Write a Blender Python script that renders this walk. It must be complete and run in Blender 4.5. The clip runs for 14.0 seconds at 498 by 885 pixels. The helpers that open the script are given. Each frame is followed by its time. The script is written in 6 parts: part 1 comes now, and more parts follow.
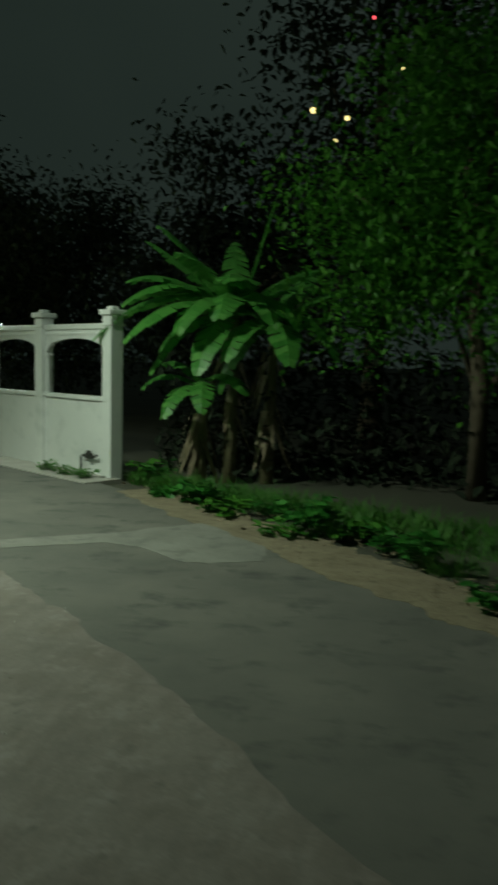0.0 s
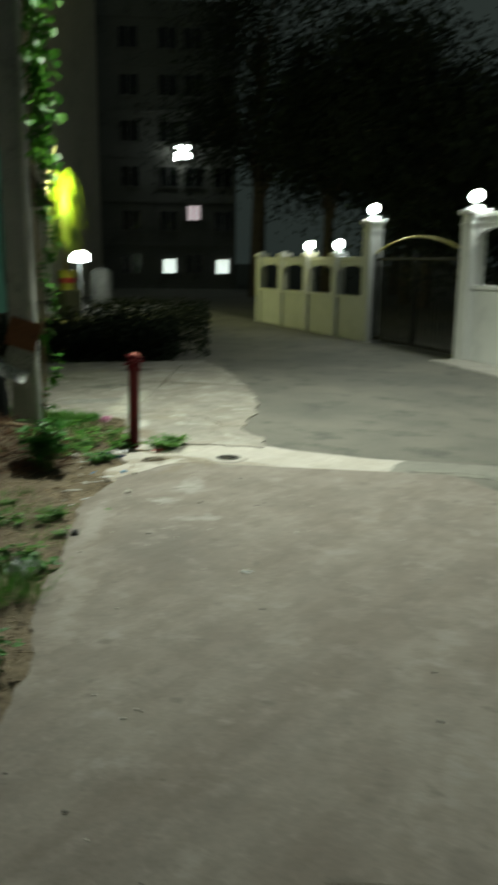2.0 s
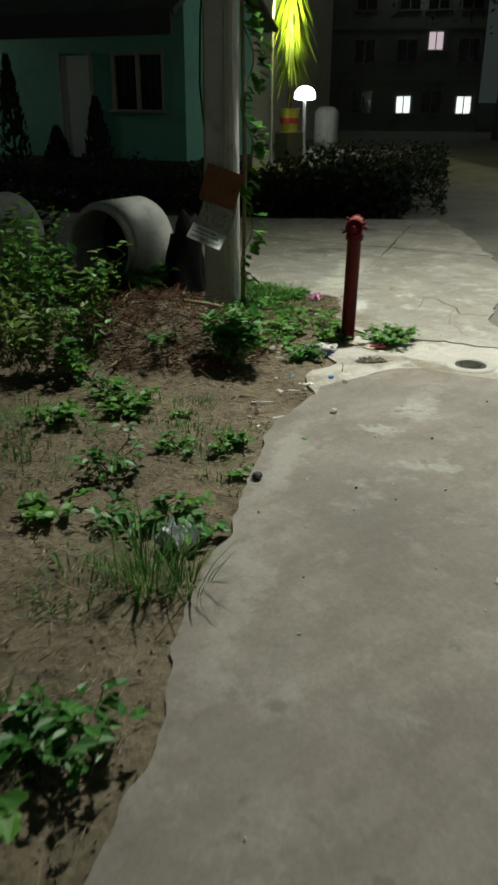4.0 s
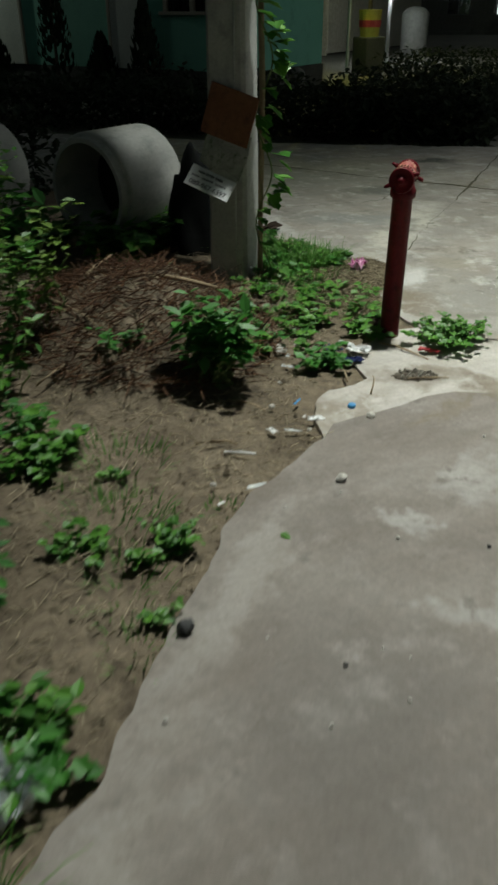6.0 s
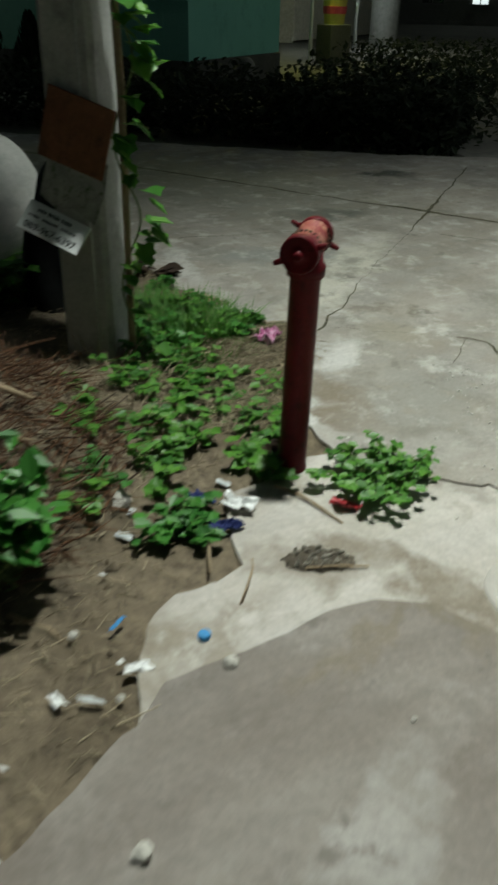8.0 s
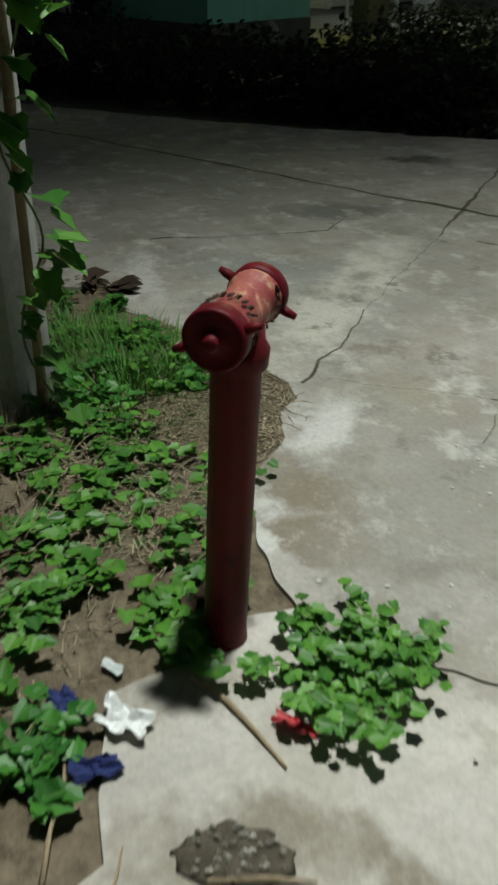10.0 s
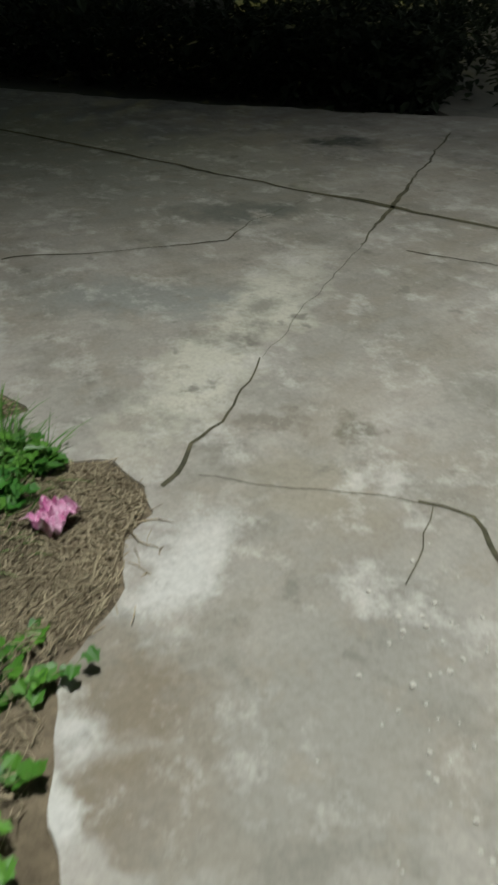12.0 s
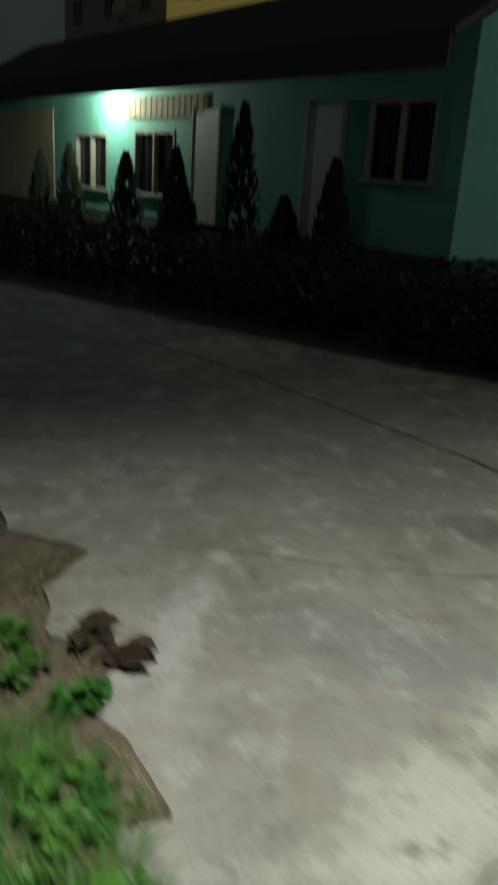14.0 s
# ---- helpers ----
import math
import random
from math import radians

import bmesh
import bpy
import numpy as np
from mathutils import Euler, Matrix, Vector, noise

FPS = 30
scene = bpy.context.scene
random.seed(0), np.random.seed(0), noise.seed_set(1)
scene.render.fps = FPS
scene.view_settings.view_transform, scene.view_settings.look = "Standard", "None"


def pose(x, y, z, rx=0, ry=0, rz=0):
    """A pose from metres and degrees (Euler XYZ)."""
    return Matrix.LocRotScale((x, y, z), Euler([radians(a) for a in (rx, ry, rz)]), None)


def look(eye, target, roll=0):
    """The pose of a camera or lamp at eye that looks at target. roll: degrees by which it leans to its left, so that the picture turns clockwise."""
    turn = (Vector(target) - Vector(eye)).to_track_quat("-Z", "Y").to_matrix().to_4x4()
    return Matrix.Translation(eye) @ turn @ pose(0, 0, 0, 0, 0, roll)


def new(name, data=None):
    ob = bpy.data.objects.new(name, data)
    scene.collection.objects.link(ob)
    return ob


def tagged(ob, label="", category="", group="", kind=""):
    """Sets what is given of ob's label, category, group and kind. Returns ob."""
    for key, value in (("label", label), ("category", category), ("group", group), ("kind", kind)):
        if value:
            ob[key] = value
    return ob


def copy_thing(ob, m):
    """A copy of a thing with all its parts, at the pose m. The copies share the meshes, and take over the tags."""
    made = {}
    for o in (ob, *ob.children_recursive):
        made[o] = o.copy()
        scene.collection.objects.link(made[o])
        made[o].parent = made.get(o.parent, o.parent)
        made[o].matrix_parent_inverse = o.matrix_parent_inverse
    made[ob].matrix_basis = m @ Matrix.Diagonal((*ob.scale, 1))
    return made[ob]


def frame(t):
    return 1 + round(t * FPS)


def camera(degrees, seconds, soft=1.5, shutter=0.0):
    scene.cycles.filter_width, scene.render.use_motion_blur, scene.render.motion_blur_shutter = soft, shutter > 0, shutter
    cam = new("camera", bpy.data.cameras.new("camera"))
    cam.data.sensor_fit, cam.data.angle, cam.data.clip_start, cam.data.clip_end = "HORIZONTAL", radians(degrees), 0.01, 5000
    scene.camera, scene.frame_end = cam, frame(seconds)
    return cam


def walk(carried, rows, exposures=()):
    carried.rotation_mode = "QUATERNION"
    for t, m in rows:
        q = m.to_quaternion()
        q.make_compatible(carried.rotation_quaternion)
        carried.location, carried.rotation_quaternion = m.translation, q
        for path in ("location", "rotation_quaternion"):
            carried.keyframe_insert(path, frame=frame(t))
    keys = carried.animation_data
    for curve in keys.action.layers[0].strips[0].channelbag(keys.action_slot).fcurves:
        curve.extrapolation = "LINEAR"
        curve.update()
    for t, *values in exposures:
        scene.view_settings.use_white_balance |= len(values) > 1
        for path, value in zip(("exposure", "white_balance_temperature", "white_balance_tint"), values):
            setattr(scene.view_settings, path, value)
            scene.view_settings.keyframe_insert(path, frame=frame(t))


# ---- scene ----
cam = camera(35.0, 14.0, soft=2.7, shutter=0.75)
PATH = [
    (0, (0.798, -0.125, 2.077), (0.519, 1.845, 1.877), 1.4),
    (0.5, (0.379, 0.251, 2.004), (-0.015, 2.203, 1.824), 1.5),
    (1, (-0.096, 0.617, 1.873), (-0.66, 2.519, 1.615), 1.9),
    (1.5, (-0.467, 0.963, 1.859), (-1.418, 2.686, 1.505), 1.0),
    (2, (-0.929, 1.318, 1.773), (-2.138, 2.848, 1.329), 0.7),
    (2.5, (-1.26, 1.553, 1.759), (-2.648, 2.884, 1.207), 0.6),
    (3, (-1.536, 1.912, 1.736), (-3.029, 3.076, 1.093), 0.6),
    (3.2, (-1.666, 2.017, 1.714), (-3.154, 3.166, 1.03), 1.0),
    (5.3, (-2.833, 3.293, 1.676), (-4.338, 4.23, 0.751), -0.7),
    (5.5, (-2.963, 3.448, 1.665), (-4.481, 4.351, 0.726), -0.8),
    (6, (-3.253, 3.769, 1.628), (-4.769, 4.638, 0.656), -0.4),
    (6.5, (-3.578, 4.08, 1.632), (-5.08, 4.972, 0.658), -0.2),
    (7, (-3.859, 4.456, 1.616), (-5.401, 5.28, 0.644), -0.3),
    (7.5, (-4.15, 4.734, 1.597), (-5.661, 5.584, 0.6), 0.1),
    (8, (-4.381, 5.016, 1.582), (-5.85, 5.936, 0.583), 1.2),
    (8.5, (-4.547, 5.308, 1.569), (-6.012, 6.236, 0.573), 1.8),
    (8.7, (-4.624, 5.382, 1.544), (-6.08, 6.343, 0.566), 2.1),
    (10.8, (-5.534, 6.073, 1.421), (-7.016, 6.855, 0.33), 1.8),
    (11, (-5.6, 6.118, 1.409), (-7.042, 6.96, 0.308), 2.1),
    (11.5, (-5.766, 6.347, 1.369), (-7.127, 7.305, 0.26), 2.8),
    (12, (-5.88, 6.596, 1.388), (-7.261, 7.514, 0.271), 2.1),
    (12.5, (-6.093, 6.79, 1.418), (-7.498, 7.628, 0.267), 1.4),
    (13, (-6.241, 6.953, 1.387), (-7.779, 7.631, 0.303), 0.9),
    (13.5, (-6.286, 7.152, 1.486), (-8.022, 7.567, 0.585), 0.8),
    (13.7, (-6.414, 7.156, 1.476), (-8.21, 7.52, 0.673), 4.1),
    (14, (-6.652, 7.049, 1.431), (-8.513, 7.405, 0.793), 3.7),
]
walk(cam, [(t, look(eye, target, roll)) for t, eye, target, roll in PATH], [(0, -0.3, 6500, -16), (0.6, 0.05, 6500, -6), (1.5, 0.25, 6600, 0), (3.2, 0.27, 6700, 6), (5.5, 0.06, 6350, 12), (8.0, -0.06, 6250, 9), (11, -0.14, 6200, 13), (12.2, -0.06, 6300, 15), (13.0, 0.18, 6250, 16), (14, 0.18, 6350, 12)])

# ---- night sky and lights ----
world = bpy.data.worlds.new("night")
scene.world = world
world.use_nodes = True
wn = world.node_tree
wtex = wn.nodes.new("ShaderNodeTexCoord")
wnoise = wn.nodes.new("ShaderNodeTexNoise")
wnoise.inputs["Scale"].default_value = 1.6
wnoise.inputs["Detail"].default_value = 3
wramp = wn.nodes.new("ShaderNodeValToRGB")
wramp.color_ramp.elements[0].position, wramp.color_ramp.elements[0].color = 0.3, (0.0090, 0.0122, 0.0116, 1)
wramp.color_ramp.elements[1].position, wramp.color_ramp.elements[1].color = 0.7, (0.0165, 0.0205, 0.0192, 1)
wn.links.new(wtex.outputs["Generated"], wnoise.inputs["Vector"])
wn.links.new(wnoise.outputs["Fac"], wramp.inputs["Fac"])
wn.links.new(wramp.outputs["Color"], wn.nodes["Background"].inputs["Color"])
wn.nodes["Background"].inputs["Strength"].default_value = 1.5


def lamp(name, kind, m, power, color, size=0.2, **more):
    d = bpy.data.lights.new(name, kind)
    d.energy, d.color = power, color
    if kind == "AREA":
        d.size = size
    else:
        d.shadow_soft_size = size
    if kind == "SPOT":
        d.spot_size, d.spot_blend = radians(more["cone"]), more["blend"]
    ob = new(name, d)
    ob.matrix_basis = m
    return ob


# the street lamp on the pole's arm, thrown towards the road
LAMP_AT = (-6.6, 7.2, 6.6)
lamp("street_lamp_light", "SPOT", look(LAMP_AT, (-2.9, 8.4, 0.0)), 2450, (0.95, 1.0, 0.88), 0.14, cone=140, blend=1.0)
# lamps that stand in view: gate pillars, by the far plant, on the far block; unseen: under the house eaves
lamp("pillar_light", "POINT", pose(-6.95, 15.55, 3.1), 75, (0.92, 1.0, 0.95), 0.1)
lamp("pillar_light", "POINT", pose(-10.35, 17.75, 3.1), 75, (0.92, 1.0, 0.95), 0.1)
lamp("wall_light", "POINT", pose(-13.2, 19.3, 2.4), 12, (1.0, 0.95, 0.45), 0.08)
lamp("house_light", "POINT", pose(-25.31, 6.73, 2.96), 190, (0.85, 1.0, 0.80), 0.05)
lamp("plant_light", "POINT", pose(-21.0, 17.5, 4.1), 300, (1.0, 1.0, 0.30), 0.08)
lamp("garden_light", "POINT", pose(-24.3, 20.8, 2.5), 45, (0.95, 1.0, 0.92), 0.1)
lamp("flood_light", "POINT", pose(-38.8, 41.8, 9.0), 22, (0.90, 1.0, 0.97), 0.3)


# ---- helpers of this scene ----
def link(name, bm, material, parent=None, label="", smooth=False):
    me = bpy.data.meshes.new(name)
    bm.normal_update()
    bm.to_mesh(me)
    bm.free()
    if smooth:
        for p in me.polygons:
            p.use_smooth = True
    if material:
        me.materials.append(material)
    ob = new(name, me)
    if parent:
        ob.parent = parent
    if label:
        ob["label"] = label
    return ob


def part(name, bm, material, parent, label="", smooth=False):
    return link(name, bm, material, parent, label, smooth)


def empty(name, m):
    ob = new(name)
    ob.empty_display_size = 0.1
    ob.matrix_basis = m
    return ob


def box(bm, x0, y0, z0, x1, y1, z1, m=None):
    r = bmesh.ops.create_cube(bm, size=1.0)
    bmesh.ops.scale(bm, vec=(x1 - x0, y1 - y0, z1 - z0), verts=r["verts"])
    bmesh.ops.translate(bm, vec=((x0 + x1) / 2, (y0 + y1) / 2, (z0 + z1) / 2), verts=r["verts"])
    if m is not None:
        bmesh.ops.transform(bm, matrix=m, verts=r["verts"])
    return r["verts"]


def bevelled(bm, w, seg=2):
    bmesh.ops.bevel(bm, geom=bm.edges[:], offset=w, segments=seg, affect="EDGES", profile=0.6, clamp_overlap=True)
    return bm


def bbox(x0, y0, z0, x1, y1, z1, w=0.01, seg=2):
    bm = bmesh.new()
    box(bm, x0, y0, z0, x1, y1, z1)
    return bevelled(bm, w, seg)


def lathe(bm, profile, n=24, m=None):
    rings = []
    for r, z in profile:
        rings.append([bm.verts.new((r * math.cos(2 * math.pi * i / n), r * math.sin(2 * math.pi * i / n), z)) for i in range(n)])
    for a, b in zip(rings, rings[1:]):
        for i in range(n):
            bm.faces.new((a[i], a[(i + 1) % n], b[(i + 1) % n], b[i]))
    bm.faces.new(list(reversed(rings[0])))
    bm.faces.new(rings[-1])
    if m is not None:
        bmesh.ops.transform(bm, matrix=m, verts=[v for ring in rings for v in ring])


def tube(bm, pts, radii, n=6, cap=True):
    pts = [Vector(p) for p in pts]
    rings = []
    for i, p in enumerate(pts):
        d = (pts[min(i + 1, len(pts) - 1)] - pts[max(i - 1, 0)]).normalized()
        a = d.orthogonal().normalized()
        b = d.cross(a)
        r = radii[i] if isinstance(radii, (list, tuple)) else radii
        rings.append([bm.verts.new(p + r * (math.cos(2 * math.pi * k / n) * a + math.sin(2 * math.pi * k / n) * b)) for k in range(n)])
    for u, v in zip(rings, rings[1:]):
        s = min(range(n), key=lambda q: (u[0].co - v[q].co).length)
        for k in range(n):
            bm.faces.new((u[k], u[(k + 1) % n], v[(k + 1 + s) % n], v[(k + s) % n]))
    if cap:
        bm.faces.new(list(reversed(rings[0])))
        bm.faces.new(rings[-1])


def rough_line(pts, step=0.12, amp=0.03, seed=0.0):
    out = []
    for a, b in zip(pts, pts[1:]):
        a, b = Vector((*a, 0)), Vector((*b, 0))
        n = max(1, int((b - a).length / step))
        side = Vector((-(b - a).y, (b - a).x, 0)).normalized()
        for i in range(n):
            p = a.lerp(b, i / n)
            k = noise.noise(p * 2.3 + Vector((seed, 0, 0))) + 0.6 * noise.noise(p * 9 + Vector((0, seed, 0)))
            out.append(p + side * amp * k)
    out.append(Vector((*pts[-1], 0)))
    return [(p.x, p.y) for p in out]


def slab(name, pts, top, thick, material, kind_label, category):
    """A flat slab with an outline of any shape."""
    bm = bmesh.new()
    f = bm.faces.new([bm.verts.new((x, y, top)) for x, y in pts])
    f.normal_update()
    if f.normal.z < 0:
        f.normal_flip()
    r = bmesh.ops.extrude_face_region(bm, geom=[f])
    bmesh.ops.translate(bm, vec=(0, 0, -thick), verts=[v for v in r["geom"] if isinstance(v, bmesh.types.BMVert)])
    bmesh.ops.recalc_face_normals(bm, faces=bm.faces[:])
    return tagged(link(name, bm, material), kind_label, category, kind="structure")


# ---- materials ----
def nodes_of(name):
    m = bpy.data.materials.new(name)
    m.use_nodes = True
    nt = m.node_tree
    return m, nt, nt.nodes["Principled BSDF"]


def tex(nt, scale, detail=6, rough=0.6, coord="Object", stretch=None, kind="ShaderNodeTexNoise"):
    c = nt.nodes.new("ShaderNodeTexCoord")
    n = nt.nodes.new(kind)
    n.inputs["Scale"].default_value = scale
    if kind == "ShaderNodeTexNoise":
        n.inputs["Detail"].default_value = detail
        n.inputs["Roughness"].default_value = rough
    src = c.outputs[coord]
    if stretch:
        mp = nt.nodes.new("ShaderNodeMapping")
        mp.inputs["Scale"].default_value = stretch
        nt.links.new(src, mp.inputs["Vector"])
        src = mp.outputs["Vector"]
    nt.links.new(src, n.inputs["Vector"])
    return n


def ramp(nt, src, stops):
    r = nt.nodes.new("ShaderNodeValToRGB")
    while len(r.color_ramp.elements) < len(stops):
        r.color_ramp.elements.new(0.5)
    for e, (p, c) in zip(r.color_ramp.elements, stops):
        e.position, e.color = p, (*c, 1) if len(c) == 3 else c
    nt.links.new(src, r.inputs["Fac"])
    return r


def mix(nt, fac, a, b, blend="MIX"):
    m = nt.nodes.new("ShaderNodeMix")
    m.data_type, m.blend_type = "RGBA", blend
    for key, v in ((0, fac), (6, a), (7, b)):
        if hasattr(v, "is_linked"):
            nt.links.new(v, m.inputs[key])
        elif key == 0:
            m.inputs[0].default_value = v
        else:
            m.inputs[key].default_value = (*v, 1)
    return m.outputs[2]


def bump(nt, bsdf, src, strength=0.4, dist=0.01):
    b = nt.nodes.new("ShaderNodeBump")
    b.inputs["Strength"].default_value = strength
    b.inputs["Distance"].default_value = dist
    nt.links.new(src, b.inputs["Height"])
    nt.links.new(b.outputs["Normal"], bsdf.inputs["Normal"])


def surface(name, c1, c2, c3=None, big=1.0, small=30.0, rough=0.85, metal=0.0, bump_s=0.4, dist=0.006, coord="Object", grain=0.25, spots=None, spec=0.4, stretch=None, random_tint=0.0, edge=(0.35, 0.65)):
    """Two colours blended by large patches, a third by stains, fine grain and relief."""
    m, nt, b = nodes_of(name)
    n1 = tex(nt, big, 5, 0.6, coord, stretch)
    n2 = tex(nt, small, 6, 0.7, coord, stretch)
    col = mix(nt, ramp(nt, n1.outputs["Fac"], [(edge[0], (0, 0, 0)), (edge[1], (1, 1, 1))]).outputs["Color"], c1, c2)
    if c3:
        n3 = tex(nt, big * 2.7, 8, 0.7, coord, (1.0, 1.3, 1.0))
        col = mix(nt, ramp(nt, n3.outputs["Fac"], [(0.52, (0, 0, 0)), (0.68, (1, 1, 1))]).outputs["Color"], col, c3)
    g = ramp(nt, n2.outputs["Fac"], [(0.25, (1 - grain,) * 3), (0.75, (1 + grain,) * 3)])
    col = mix(nt, 1.0, col, g.outputs["Color"], "MULTIPLY")
    if spots:
        n4 = tex(nt, spots[0], 6, 0.62, coord)
        col = mix(nt, ramp(nt, n4.outputs["Fac"], [(spots[1], (0, 0, 0)), (spots[1] + 0.05, (1, 1, 1))]).outputs["Color"], col, spots[2])
    if random_tint:
        oi = nt.nodes.new("ShaderNodeObjectInfo")
        r = ramp(nt, oi.outputs["Random"], [(0, (1 - random_tint,) * 3), (1, (1 + random_tint,) * 3)])
        col = mix(nt, 1.0, col, r.outputs["Color"], "MULTIPLY")
    nt.links.new(col, b.inputs["Base Color"])
    b.inputs["Roughness"].default_value = rough
    b.inputs["Metallic"].default_value = metal
    b.inputs["Specular IOR Level"].default_value = spec
    if bump_s:
        bump(nt, b, n2.outputs["Fac"], bump_s, dist)
    return m


def glow(name, color, strength):
    m, nt, b = nodes_of(name)
    b.inputs["Base Color"].default_value = (*color, 1)
    b.inputs["Emission Color"].default_value = (*color, 1)
    b.inputs["Emission Strength"].default_value = strength
    return m


def leafy(name, c1, c2, rough=0.45, through_light=0.25, scale=3.0):
    m, nt, b = nodes_of(name)
    g = nt.nodes.new("ShaderNodeNewGeometry")
    n = tex(nt, scale, 3)
    r = ramp(nt, g.outputs["Random Per Island"], [(0, c1), (1, c2)])
    col = mix(nt, ramp(nt, n.outputs["Fac"], [(0.3, (0.75, 0.75, 0.75)), (0.7, (1.2, 1.2, 1.1))]).outputs["Color"], (0, 0, 0), r.outputs["Color"])
    nt.links.new(col, b.inputs["Base Color"])
    b.inputs["Roughness"].default_value = rough
    t = nt.nodes.new("ShaderNodeBsdfTranslucent")
    nt.links.new(col, t.inputs["Color"])
    mx = nt.nodes.new("ShaderNodeMixShader")
    mx.inputs[0].default_value = through_light
    nt.links.new(b.outputs[0], mx.inputs[1])
    nt.links.new(t.outputs[0], mx.inputs[2])
    nt.links.new(mx.outputs[0], nt.nodes["Material Output"].inputs[0])
    return m


def slab_material(name, c1, c2, stain, pale, dark, blots, big=0.9, rough=0.85, spec=0.35, mottle=0.5):
    """Old poured concrete: cloudy base, brushed streaks, brown stains, lime spots, small dark pits, and single stains with a place of their own."""
    m, nt, b = nodes_of(name)

    def share(src, lo, hi, top=1.0):
        return ramp(nt, src.outputs["Fac"], [(lo, (0, 0, 0)), (hi, (top,) * 3)]).outputs["Color"]

    col = mix(nt, share(tex(nt, big, 7, 0.62), 0.38, 0.62), c1, c2)
    col = mix(nt, share(tex(nt, 3.2, 8, 0.68, stretch=(1.0, 0.45, 1.0)), 0.44, 0.64, 0.85), col, stain)
    warp = tex(nt, 3.5, 6, 0.65)
    fine_warp = tex(nt, 13.0, 5, 0.65)
    for (x, y), (a, w), turn, colour, most in blots:
        c = nt.nodes.new("ShaderNodeTexCoord")
        shifted = c.outputs["Object"]
        for source, amount in ((warp, 0.5), (fine_warp, 0.16)):
            near = nt.nodes.new("ShaderNodeVectorMath")
            near.operation = "MULTIPLY_ADD"
            nt.links.new(source.outputs["Color"], near.inputs[0])
            near.inputs[1].default_value = (amount, amount, 0)
            nt.links.new(shifted, near.inputs[2])
            shifted = near.outputs[0]
        mp = nt.nodes.new("ShaderNodeMapping")
        mp.vector_type = "TEXTURE"
        mp.inputs["Location"].default_value = (x + 0.33, y + 0.33, 0)
        mp.inputs["Rotation"].default_value = (0, 0, radians(turn))
        mp.inputs["Scale"].default_value = (a, w, 1000)
        nt.links.new(shifted, mp.inputs["Vector"])
        g = nt.nodes.new("ShaderNodeTexGradient")
        g.gradient_type = "SPHERICAL"
        nt.links.new(mp.outputs["Vector"], g.inputs["Vector"])
        col = mix(nt, share(g, 0.02, 0.55, most), col, colour)
    col = mix(nt, share(tex(nt, 2.6, 9, 0.74), 0.50, 0.64, mottle), col, dark)
    col = mix(nt, share(tex(nt, 4.6, 9, 0.74), 0.52, 0.63, mottle * 0.9), col, stain)
    col = mix(nt, share(tex(nt, 3.7, 9, 0.74), 0.53, 0.66, mottle), col, pale)
    col = mix(nt, share(tex(nt, 2.3, 9, 0.72), 0.60, 0.70, 0.8), col, pale)
    col = mix(nt, share(tex(nt, 6.5, 6, 0.6), 0.62, 0.69, 0.8), col, dark)
    streak = ramp(nt, tex(nt, 9.0, 5, 0.6, stretch=(1.0, 0.12, 1.0)).outputs["Fac"], [(0.3, (0.94,) * 3), (0.7, (1.06,) * 3)])
    col = mix(nt, 1.0, col, streak.outputs["Color"], "MULTIPLY")
    fine = tex(nt, 55, 7, 0.75)
    g = ramp(nt, fine.outputs["Fac"], [(0.25, (0.80,) * 3), (0.75, (1.16,) * 3)])
    col = mix(nt, 1.0, col, g.outputs["Color"], "MULTIPLY")
    nt.links.new(col, b.inputs["Base Color"])
    b.inputs["Roughness"].default_value = rough
    b.inputs["Specular IOR Level"].default_value = spec
    bump(nt, b, fine.outputs["Fac"], 0.35, 0.006)
    return m


LIME, MUD, DAMP = (0.55, 0.54, 0.52), (0.21, 0.175, 0.13), (0.14, 0.145, 0.13)
CONCRETE = slab_material("worn_concrete", (0.215, 0.19, 0.168), (0.285, 0.255, 0.23), (0.19, 0.162, 0.138), (0.34, 0.315, 0.295), (0.165, 0.145, 0.128), [
    ((-4.97, 5.4), (0.13, 0.08), 20, LIME, 0.4), ((-4.5, 5.3), (0.2, 0.1), 60, LIME, 0.35), ((-5.1, 5.8), (0.25, 0.15), 120, (0.4, 0.38, 0.36), 0.7),
    ((-5.0, 4.75), (0.75, 0.12), 128, (0.38, 0.35, 0.325), 0.55), ((-4.1, 3.8), (0.8, 0.08), 132, (0.36, 0.33, 0.30), 0.45), ((-4.3, 4.7), (0.6, 0.4), 130, (0.17, 0.155, 0.14), 0.6),
    ((-5.58, 6.44), (0.3, 0.09), 15, MUD, 0.85), ((-5.6, 6.15), (0.3, 0.08), 100, MUD, 0.7)])
